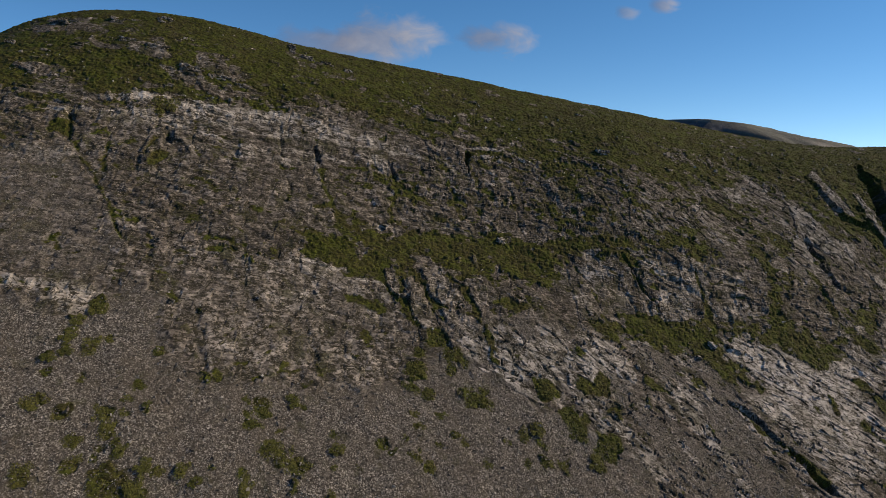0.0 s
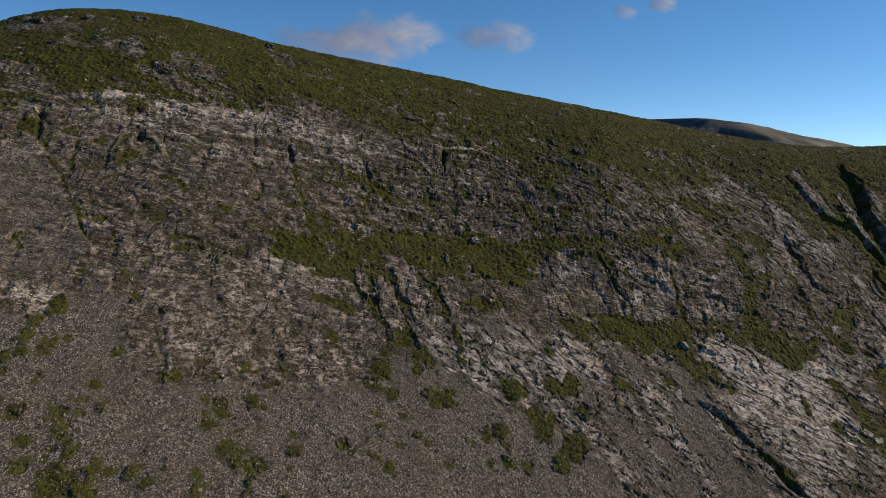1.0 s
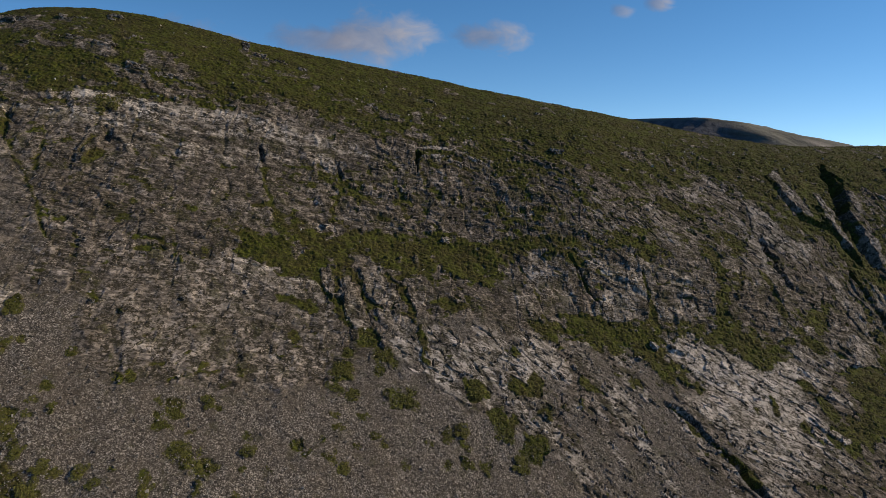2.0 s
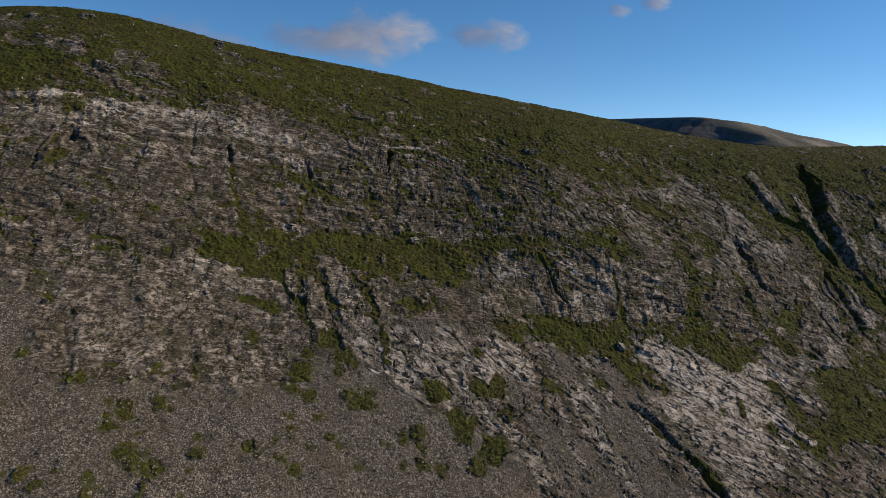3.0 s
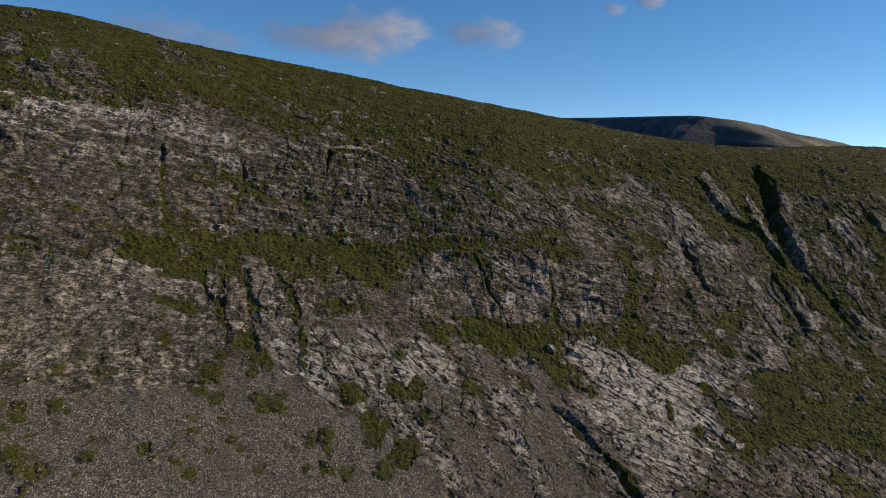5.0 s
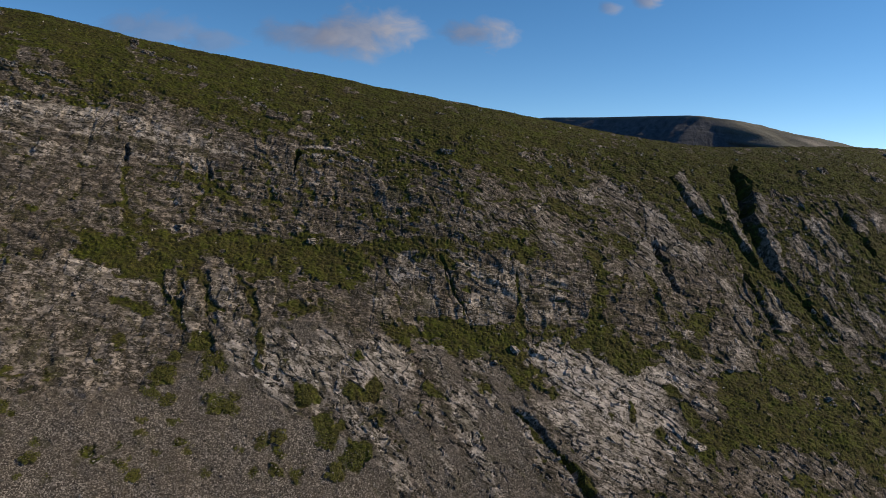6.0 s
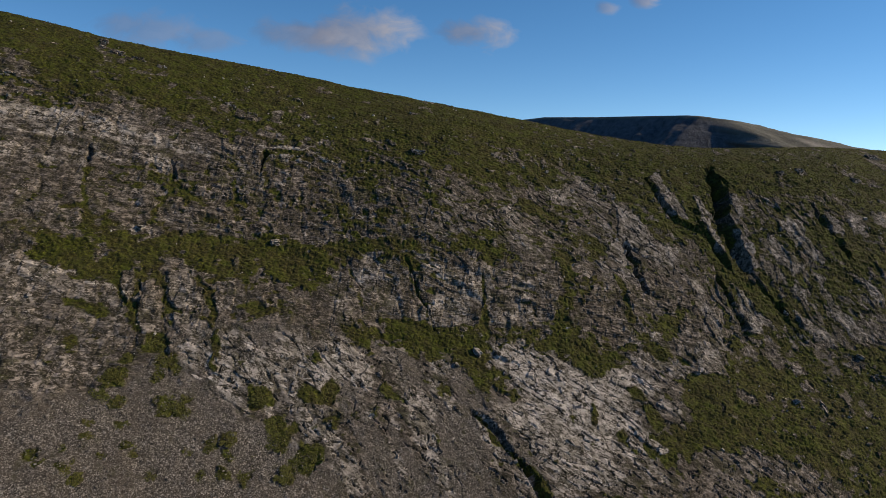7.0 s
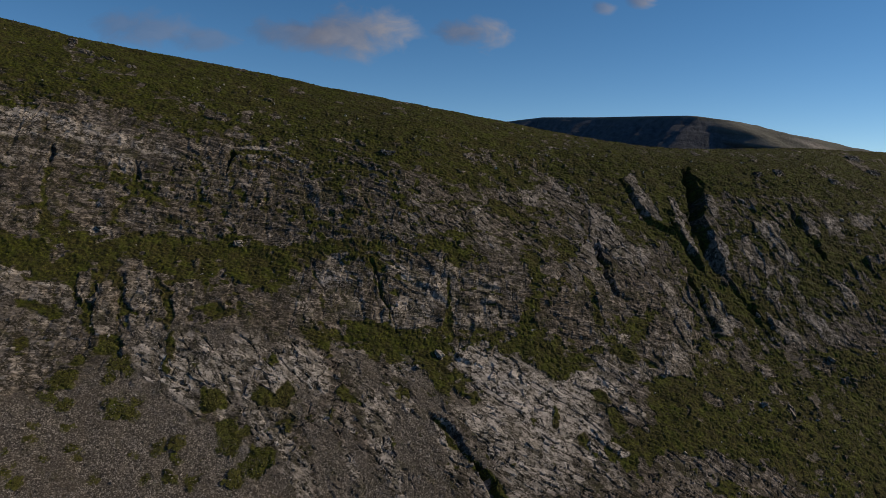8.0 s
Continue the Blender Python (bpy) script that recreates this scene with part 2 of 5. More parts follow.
GROUND_MAT = make_ground_material()
OUTCROP_MAT = make_rock_material("outcrop_rock", 0.35)
BOULDER_MAT = make_rock_material("pale_boulder", 0.7)
SLAB_MAT = make_slab_material()
STONE_MAT = make_island_material("scree_stone", (0.045, 0.040, 0.035), (0.095, 0.084, 0.074), (0.33, 0.30, 0.27), 0.4)
FLECK_MAT = make_island_material("pale_stone", (0.12, 0.108, 0.096), (0.24, 0.22, 0.20), (0.42, 0.39, 0.36), 0.4)
BLADE_MAT = make_island_material("grass_blade", (0.030, 0.032, 0.007), (0.055, 0.060, 0.012), (0.105, 0.105, 0.025))
LEAF_MAT = make_foliage_material("shrub_leaf", (0.040, 0.046, 0.010), (0.120, 0.124, 0.030))
STEM_MAT = make_foliage_material("shrub_stem", (0.035, 0.027, 0.018), (0.07, 0.055, 0.035))
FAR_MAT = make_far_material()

# ---- noise on arrays ----


def lattice(ix, iy, seed):
    h = ix.astype(np.uint32) * np.uint32(374761393) + iy.astype(np.uint32) * np.uint32(668265263) + np.uint32(seed * 2246822519 % 4294967291)
    h = (h ^ (h >> np.uint32(13))) * np.uint32(1274126177)
    h = (h ^ (h >> np.uint32(16))) * np.uint32(2246822519)
    return ((h ^ (h >> np.uint32(15))) >> np.uint32(8)).astype(np.float32) / np.float32(16777216)


def vnoise(x, y, seed=0):
    """Smooth noise between -1 and 1, one feature a unit."""
    fx, fy = np.floor(x), np.floor(y)
    ix, iy = fx.astype(np.int64), fy.astype(np.int64)
    u, v = (x - fx).astype(np.float32), (y - fy).astype(np.float32)
    u, v = u * u * (3 - 2 * u), v * v * (3 - 2 * v)
    a, b = lattice(ix, iy, seed), lattice(ix + 1, iy, seed)
    c, d = lattice(ix, iy + 1, seed), lattice(ix + 1, iy + 1, seed)
    return (a + (b - a) * u + (c - a) * v + (a - b - c + d) * u * v) * 2 - 1


def fbm(x, y, octaves, seed=0, gain=0.5):
    total, amp, top = 0.0, 1.0, 0.0
    for o in range(octaves):
        total = total + amp * vnoise(x * 2.03 ** o + 17.3 * o, y * 2.03 ** o - 9.1 * o, seed + o)
        top, amp = top + amp, amp * gain
    return total / top * 1.5


def cells(x, y, seed=0):
    """Voronoi cells: distance to the border (roughly), a random number a cell, and the way from the cell's seed."""
    fx, fy = np.floor(x).astype(np.int64), np.floor(y).astype(np.int64)
    f1 = np.full(x.shape, 9.0, np.float32)
    f2, rnd = f1.copy(), np.zeros_like(f1)
    ox, oy = np.zeros_like(f1), np.zeros_like(f1)
    for di in (-1, 0, 1):
        for dj in (-1, 0, 1):
            cx, cy = fx + di, fy + dj
            r = lattice(cx, cy, seed)
            dx = (x - cx - 0.1 - 0.8 * r).astype(np.float32)
            dy = (y - cy - 0.1 - 0.8 * lattice(cx, cy, seed + 71)).astype(np.float32)
            d = np.sqrt(dx * dx + dy * dy)
            near = d < f1
            f2 = np.where(near, f1, np.minimum(f2, d))
            rnd, ox, oy = np.where(near, (r * 7.31) % 1.0, rnd), np.where(near, dx, ox), np.where(near, dy, oy)
            f1 = np.where(near, d, f1)
    return f2 - f1, rnd, ox, oy


def courses(x, w, length, seed):
    """Blocks in beds one unit high: distance below the block's top and from its joint (0 to 1), and a random number a block."""
    row = np.floor(w).astype(np.int64)
    r = lattice(row, row * 0 + 3, seed)
    u = x / (length * (0.6 + 0.9 * r)) + 9.7 * r
    col = np.floor(u).astype(np.int64)
    return w - row, u - col, lattice(col, row, seed + 5)


def smooth(a, b, x):
    u = np.clip((x - a) / (b - a), 0, 1)
    return u * u * (3 - 2 * u)


# ---- the large form of the hillside ----
# stations along x: how far away the crest runs there, and heights from the lower scree (112 m in front of it) up to the crest
STATIONS = [
    (-130, 166.0, (-16.8, -10.3, -3.8, 2.4, 8.3, 13.5, 17.8, 22.4)),
    (-100, 172.3, (-24.4, -17.3, -10.1, -2.8, 5.1, 13.6, 24.1, 35.7)),
    (-70, 179.9, (-31.6, -24.0, -16.3, -7.6, 2.6, 12.6, 25.7, 36.6)),
    (-40, 188.7, (-38.9, -31.2, -22.6, -11.0, -2.0, 7.6, 20.1, 30.1)),
    (-10, 199.0, (-45.3, -38.7, -29.8, -18.9, -7.7, 5.2, 14.8, 25.6)),
    (20, 206.7, (-52.7, -44.1, -33.3, -25.3, -10.3, 2.3, 10.7, 20.2)),
    (50, 213.6, (-59.0, -48.9, -40.1, -26.0, -11.0, -0.1, 8.8, 15.1)),
    (80, 220.6, (-63.0, -54.8, -44.4, -29.8, -19.1, -7.1, 2.7, 10.1)),
    (110, 228.0, (-68.6, -59.1, -49.6, -37.5, -23.5, -9.9, 0.0, 5.2)),
    (140, 236.0, (-76.8, -63.3, -54.1, -42.2, -25.9, -12.0, -2.2, 2.1)),
    (170, 245.1, (-81.2, -68.1, -54.4, -40.5, -25.5, -11.7, -2.6, 2.0)),
    (200, 254.7, (-83.5, -69.1, -54.5, -39.7, -25.2, -13.8, -4.0, 2.4)),
    (230, 264.7, (-84.3, -69.2, -54.5, -40.6, -28.3, -17.5, -7.8, 1.4)),
]
STEP, SPAN = 30.0, 112.0
CREST = np.array([s[1] for s in STATIONS])
FORM = np.array([s[2] for s in STATIONS])
FLOOR = -150.0


def blend4(p0, p1, p2, p3, f):
    return (p0 * (-f + 2 * f * f - f ** 3) + p1 * (2 - 5 * f * f + 3 * f ** 3) + p2 * (f + 4 * f * f - 3 * f ** 3) + p3 * (f ** 3 - f * f)) / 2


def along(table, x):
    """Smooth curve through the stations' values at x."""
    u = np.clip((x + 130.0) / STEP, -0.6, len(table) - 0.4)
    i = np.clip(np.floor(u).astype(int), 0, len(table) - 2)
    e = np.concatenate([[2 * table[0] - table[1]], table, [2 * table[-1] - table[-2]]])
    f = u - i
    f = f.reshape(f.shape + (1,) * (table.ndim - 1))
    return blend4(e[i], e[i + 1], e[i + 2], e[i + 3], f)


def form_height(x, s):
    """Height of the smooth hillside at x, s metres behind (or, minus, in front of) the crest line; x and s of one shape (n,)."""
    prof = along(FORM, x)
    n = prof.shape[1]
    v = (1 + s / SPAN) * (n - 1)
    vc = np.clip(v, 0, n - 1)
    i = np.clip(np.floor(vc).astype(int), 0, n - 2)
    e = np.concatenate([2 * prof[:, :1] - prof[:, 1:2], prof, 2 * prof[:, -1:] - prof[:, -2:-1]], 1)
    r = np.arange(len(x))
    z = blend4(e[r, i], e[r, i + 1], e[r, i + 2], e[r, i + 3], vc - i)
    z = z + np.minimum(v, 0) * (prof[:, 1] - prof[:, 0])
    back = np.maximum(s, 0)
    z = z - 0.10 * back - back ** 2 / 90
    return np.maximum(z, FLOOR + 0.03 * np.maximum(z, -2000))


# ---- what grows and lies where, in plan ----
REGIONS = {
    "block_wall": [(28.1, 147.5), (35.1, 149.4), (42.1, 149.1), (49.4, 151.7), (54.9, 152.1), (61.9, 154.3), (68.5, 153.4), (72, 152.9), (79.7, 156.1), (78.4, 149.3),
        (75.1, 143.9), (69.6, 142.5), (58, 139), (49.8, 135.9), (47.8, 137.9), (38.8, 135.1), (36, 131.6), (31.2, 131.5), (28.1, 137.2)],
    "slant": [(52.1, 175.2), (64, 176.5), (77.5, 183.5), (87.4, 193.5), (94.8, 193.1), (104.7, 186.9), (113.7, 179.9), (121, 173.5), (87, 158), (87.1, 167.5), (71.7, 159.5),
        (59.5, 158.6), (51, 155.8)],
    "upper_grass": [(-140, 139), (-96.5, 141.4), (-88.2, 138.2), (-84.8, 141.4), (-82.8, 145.8), (-76.2, 145.5), (-70.1, 149.1), (-63.2, 151.6), (-54.2, 153.6), (-47.6, 156.8),
        (-43, 158.6), (-38.4, 158.8), (-38.9, 163.5), (-31.9, 168.3), (-26, 169.1), (-20.4, 167), (-18.2, 163.4), (-13.1, 164), (-16.7, 165.1), (-10.4, 167.9), (-5.9, 167.1),
        (-0.7, 170.4), (4.9, 171.7), (14.1, 171.5), (16.1, 170.6), (9.2, 168), (6.8, 166.5), (10.7, 166.1), (24.6, 167.9), (29.1, 165.6), (31.8, 171.9), (35.2, 176.8),
        (38.5, 173.9), (43.1, 173.5), (51.2, 173.8), (52.1, 175.2), (56.8, 174.9), (64.2, 177.5), (71.2, 181), (77.5, 183.5), (85.1, 187.8), (87.4, 193.5), (93.5, 193.6),
        (98, 188.8), (104.7, 186.9), (111.3, 184.7), (113.7, 179.9), (121.5, 181.1), (131.3, 180), (134.7, 191.8), (143.3, 201.4), (171.8, 208.2), (194.4, 214.9), (215, 226.5),
        (260, 240), (260, 330), (-140, 230)],
    "bench": [(-26.8, 124.5), (-32.3, 124.9), (-26.7, 127.6), (-20.2, 131.4), (-12.7, 135.4), (-9.8, 138.4), (-2.3, 141.1), (6, 144.3), (14.7, 146.7), (20.4, 148), (27.3, 150.8),
        (34.4, 151.6), (40.4, 153.3), (50.8, 156.4), (49.8, 155.5), (59.5, 158.6), (67.1, 159.1), (74.5, 160.8), (71.1, 157.3), (63.6, 154), (55.6, 153.4), (49.4, 152),
        (43.7, 149.2), (35.5, 149.4), (28.5, 148.1), (28.1, 148.1), (29.2, 146.8), (27.5, 142.2), (27.3, 137.3), (24.3, 135.7), (20.6, 136.1), (17.3, 137.4), (13.6, 135.9),
        (8.9, 134.7), (5.9, 130.3), (3, 129.3), (-0.2, 133.3), (-5.5, 131.4), (-10.8, 130.5), (-12.6, 124.5), (-15.6, 123.4), (-19.1, 122.3), (-22.4, 122.4), (-26.2, 121.6),
        (-27.6, 121.7)],
    "bench_low": [(30.7, 129.4), (34.9, 131.2), (40.5, 135.4), (47.7, 136.7), (50.9, 135.9), (58, 138.7), (65.2, 141.2), (69.5, 142.2), (83.2, 145.9), (86.7, 145.2),
        (92.3, 146.1), (99.3, 150.4), (125.6, 176.4), (104.4, 149.7), (110.2, 150.6), (111.1, 148.2), (103.2, 144.2), (96.3, 143.3), (90.8, 142.2), (84.6, 137.3), (81.3, 138.4),
        (77.9, 139.5), (70.1, 137.9), (63.3, 137.4), (62.4, 134.6), (63.5, 130.9), (68.6, 127.5), (65.8, 125.6), (61.3, 126.1), (56.6, 126.2), (55.2, 129.5), (53.5, 131.8),
        (48.9, 129.5), (45.8, 130.2), (40.4, 127.9), (38, 123.6), (34.7, 126.1), (31.7, 127.6)],
    "lower_grass": [(108.1, 145.9), (119.5, 152.6), (133.7, 159.3), (150.5, 165.5), (162.4, 168.6), (190, 176), (190, 120), (142.8, 128), (137.1, 132.3), (125.6, 131.5), (117.4, 132), (108.9, 126.5),
                    (104.7, 128.4), (96, 119.9), (90.3, 121.3), (94.4, 129.6), (104.7, 134.1), (100.4, 137.2)],
    "pale_slabs": [(63.2, 137), (68, 138.3), (70.3, 137.4), (75.8, 139.7), (78, 138.7), (80.6, 138.1), (84.5, 137), (89.4, 141), (95.9, 142.1), (99.8, 141.6), (101.6, 140.1),
        (97.4, 137), (93.8, 137.2), (91.7, 138.1), (92.5, 134.8), (93.7, 131.3), (93.5, 129.5), (96.8, 127.8), (98.7, 125.1), (95.4, 123.6), (93.7, 126), (90, 126.8), (86.5, 124),
        (90.9, 122.3), (89.4, 120.3), (87.4, 122), (84.1, 119.4), (87.7, 116.4), (83, 114.2), (77.6, 111.1), (73.5, 109.5), (71.8, 112.1), (70.7, 114.9), (67.4, 118.1),
        (64.5, 121.1), (61.8, 123.4), (68.7, 126.4), (68.7, 128.3), (65.5, 131.7), (63, 134.7)],
    "pale_low": [(3.2, 117.2), (7.3, 117.8), (11.1, 117.4), (15.3, 118), (19.8, 121.5), (23.9, 123.9), (20.2, 124.2), (25.6, 123.4), (29.1, 123.2), (32.1, 126.2), (35.6, 123.8),
        (37.8, 120.9), (36.6, 117.4), (32.9, 120.1), (29, 114.9), (25.8, 112.1), (21.7, 112.7), (22.6, 112.9), (17.8, 109.7), (15.2, 109), (11.5, 110.4), (8.5, 109.9), (5, 112.3)],
    "pale_beds": [(-76.6, 145.7), (-66.2, 150.9), (-46, 157.7), (-31.9, 162.8), (-13.4, 161.5), (-12.8, 154.2), (-29.1, 146.8), (-45.3, 140.9), (-59.5, 140), (-72.6, 137.2)],
    "pale_mid": [(-48.6, 111.6), (-35, 118.9), (-19.1, 124), (-9.4, 117.4), (-6.4, 108.8), (-14.9, 100.5), (-26.2, 98.4), (-36.2, 94.3), (-43.6, 99.6)],
    "pale_left": [(-68.8, 96.6), (-66.3, 98), (-63.8, 97.6), (-60.9, 99.1), (-57.4, 99.8), (-54.4, 99.1), (-53.1, 98.1), (-55.2, 93.9), (-56.1, 92.1), (-58.8, 93.2),
        (-61.3, 94.4), (-64.7, 95.9), (-67.5, 94.4)],
    "scree": [(-66.8, 92.4), (-61.3, 93.4), (-56.1, 91.5), (-53, 97.5), (-51.2, 102), (-46.3, 101), (-42, 92), (-36.7, 89.1), (-33.8, 91.2), (-29.7, 92.1), (-27.1, 92.7),
        (-23.7, 94.8), (-18.5, 97.4), (-14, 99.8), (-10.2, 102.6), (-5.6, 103.8), (-5, 105), (-2.4, 108), (-1.8, 110.9), (-0.8, 114.4), (1.9, 114.6), (4, 112.9), (5.4, 110.3),
        (10.3, 109.6), (14.9, 108.3), (22.4, 105.1), (31.1, 103.6), (37.3, 98), (40, 60), (-40, 20), (-120, 40), (-120, 93)],
    "scree_high": [(-84.2, 121.6), (-77.2, 128.2), (-70.3, 124.4), (-60.9, 114.3), (-55.8, 108.5), (-57.5, 101.3), (-65, 98.8), (-90, 97.8)],
    "mixed": [(-28.8, 145.1), (-3.4, 159.7), (16.9, 164.8), (32.7, 171), (50.9, 172.6), (72, 178.8), (91.1, 185.4), (105, 180.7), (86.7, 154.2), (65.4, 159), (29.4, 151), (2.1, 142.2), (-19.7, 133.9), (-26.4, 131.8)],
    "slabby": [(0, 119), (14, 124), (35, 129), (62, 140), (110, 147), (140, 140), (130, 110), (90, 90), (45, 90), (22, 105), (6, 110)],
    "ribs": [(108, 200), (125, 205), (160, 210), (200, 226), (250, 250), (250, 200), (160, 166), (135, 158), (122, 152), (116, 160), (121, 174), (113, 182)],
}
# clefts and gullies: width, depth, their line down the slope
CLEFTS = [
    (1.2, 1.5, [(-80.1, 138.4), (-75.6, 129.4)]),
    (0.5, 0.25, [(-75.6, 129.4), (-67.8, 122.3), (-60.1, 116), (-55.7, 109.8)]),
    (1.1, 1.8, [(-30.2, 151.7), (-28.8, 148.0)]),
    (0.9, 1.5, [(-13.2, 155.7), (-11.9, 152.2)]),
    (1.2, 2.2, [(6.2, 165.5), (6.4, 160.5)]),
    (0.35, 0.45, [(-8.3, 126), (-5.9, 118.8), (-3.7, 111.6)]),
    (0.35, 0.45, [(-4.9, 127.5), (-1, 117.9), (2.5, 110.7)]),
    (0.6, 0.8, [(42.7, 149.1), (44.2, 146.3), (46.1, 142.4), (48.6, 139.7), (49.9, 136.6)]),
    (1.2, 1.8, [(57.8, 120.4), (61.2, 118.9), (64.1, 115.5), (67.5, 113.1), (69.9, 109.2), (71.3, 107.6)]),
    (4.4, 6.5, [(138.7, 211.6), (137.7, 201.1), (136.0, 194.2), (136.3, 186.5), (137.0, 182.5)]),
    (1.6, 1.0, [(135.5, 185.5), (135.9, 182.7), (140.6, 178.7), (144.7, 173.1), (148.1, 165.9)]),
    (1.9, 2.0, [(114.2, 200.5), (117.7, 193.7), (120.5, 187.9), (126.4, 187.7), (130.1, 183.5), (132, 180.5)]),
    (1.5, 1.6, [(126.7, 193.5), (128.2, 188.9), (130.1, 183.5)]),
    (1.8, 2.4, [(101.5, 175.4), (102.8, 168.3), (103.9, 164.8)]),
    (1.8, 2.2, [(170.9, 207.1), (172, 201.8), (176, 192)]),
    (1.8, 2.2, [(128, 175), (129.5, 171.4), (130.8, 165.8), (129.8, 161.7)]),
    (1.6, 2.0, [(144.7, 174.7), (147.3, 172.7), (148.8, 170)]),
    (1.4, 2.2, [(-59.8, 139.6), (-58.4, 137.5)]),
]

# lone plates of rock that stand proud: height, how pale, outline in plan
PILLARS = [
    (0.5, 0.30, [(-8.2, 126), (-6.3, 127.4), (-3.5, 122.7), (-1.3, 117.7), (-3.8, 116.5), (-6, 118.9)]),
    (0.45, 0.30, [(-4.8, 130.4), (-1.6, 132.5), (1.9, 128.3), (3.7, 125.6), (-0.2, 122.8), (-2.5, 124.8)]),
    (0.4, 0.30, [(-0.5, 122), (4, 123.5), (6.1, 119.9), (2.6, 118.1), (0.7, 119.4)]),
    (0.35, 0.20, [(-12.3, 126.8), (-10.3, 128.5), (-8.8, 124.6), (-8.3, 120.9), (-10.3, 122.9)]),
    (0.6, 1.00, [(62.8, 135.5), (65.4, 138.1), (69.9, 137.6), (69.0, 135.5), (63.8, 134.4)]),
    (0.5, 1.00, [(69.8, 132.6), (71.4, 136.1), (72.5, 136.1), (71.0, 132.5)]),
    (0.5, 1.00, [(73.6, 134.3), (75.8, 137.8), (77.1, 137.5), (75.0, 133.8)]),
    (0.5, 1.00, [(76.3, 134.2), (78.2, 137.9), (79.6, 134.9)]),
]
# clean pale plates at the rim of the slabs and in the lower grass
PILLARS += [
    (0.5, 0.90, [(100.1, 137.0), (104.3, 135.2), (102.8, 133.4), (98.4, 135.0)]),
    (0.5, 0.90, [(90.2, 128.5), (98.4, 125.3), (96.7, 123.7), (93.0, 125.5)]),
    (0.5, 0.90, [(90.4, 126.0), (93.0, 124.0), (91.6, 122.6), (89.0, 124.4)]),
    (0.7, 1.00, [(143.8, 150.4), (144.2, 147.2), (142.8, 145.3), (142.5, 147.6)]),
    (0.4, 0.80, [(30.1, 124.7), (32.6, 126.5), (35.6, 125.5), (38.8, 121), (37.7, 118.2), (34.9, 120.3), (32, 122.3)]),
    (0.3, 0.45, [(101.9, 186.2), (106.3, 186.7), (111.5, 178.8), (119.7, 180.1), (115.7, 176.3), (106, 173.5), (100, 177.6)]),
    (0.3, 0.45, [(113.8, 154.7), (117.9, 157.4), (120.2, 155.1), (120.6, 148.4), (117.3, 148.6), (112.6, 147)]),
    (0.3, 0.35, [(-27.1, 120.2), (-23.1, 121.8), (-19.3, 121.6), (-14.4, 120.9), (-10.9, 121.8), (-9.6, 120.3), (-15.7, 119.1), (-20.1, 118.4), (-23.7, 118.4), (-27.1, 118)]),
]
# bare ribs between the gullies
RIBS = [
    (0.3, 0.45, [(115.4, 200.9), (119.2, 204.5), (121.3, 198.3), (124.3, 190.5), (120.4, 190.1), (117.1, 194.3)]),
    (0.3, 0.45, [(128.4, 198.9), (131.7, 200.6), (131.6, 190), (132.7, 183.7), (130.1, 183.5), (128.2, 191.1)]),
    (0.3, 0.45, [(141.2, 203.1), (146.6, 203.7), (144.1, 197.3), (140.3, 195.3)]),
    (0.3, 0.45, [(139.1, 192.2), (141.8, 189.5), (143.8, 183.9), (140.7, 180.7), (138.1, 183.4)]),
    (0.3, 0.45, [(147.2, 191.7), (151.9, 192.1), (156.9, 186.2), (153.5, 183.7), (148.7, 186.1)]),
    (0.3, 0.45, [(154.6, 198.4), (162.7, 200.7), (164.2, 193.8), (165.6, 188.9), (161.7, 188.6), (157.3, 192.2)]),
    (0.3, 0.45, [(175.1, 206.5), (178.4, 204.9), (177, 199.3), (172.8, 200.3)]),
]
RIBS += [
    (0.3, 0.45, [(181.4, 207.6), (187.7, 208.6), (186.8, 202.6), (180.6, 201.6)]),
    (0.3, 0.45, [(193.2, 212.3), (203.3, 215.1), (199.5, 208.8), (190.3, 206)]),
    (0.3, 0.45, [(117.6, 173), (121.6, 172.7), (123.6, 164.4), (123.9, 156.5), (120.6, 155.9), (119.5, 166)]),
    (0.3, 0.45, [(133.1, 175.5), (135.2, 175.5), (136.9, 170.9), (140.4, 169.4), (134.2, 164.4), (130.7, 164), (132.1, 169.3)]),
    (0.3, 0.45, [(148.7, 174.3), (151.6, 173.1), (157.9, 167.8), (152.7, 166.8), (149.1, 170.6)]),
    (0.3, 0.45, [(150, 180.4), (153.9, 181.2), (155.9, 176.2), (153.6, 175.8)]),
    (0.3, 0.45, [(160, 184.9), (162.4, 185.3), (162.7, 178.6), (166.4, 174.9), (170.1, 170.1), (164.7, 169.1), (160, 173.1)]),
    (0.3, 0.45, [(173.3, 187.7), (178.5, 187.7), (181.5, 182.5), (176.9, 180.9)]),
    (0.3, 0.40, [(101.4, 152.2), (106.9, 154.4), (104.7, 151), (100.8, 149.9)]),
    (0.3, 0.40, [(94.4, 145.5), (100, 146.8), (107.6, 148.4), (109.9, 146.2), (106.2, 143.7), (99.7, 143.3), (94.3, 142.6)]),
]
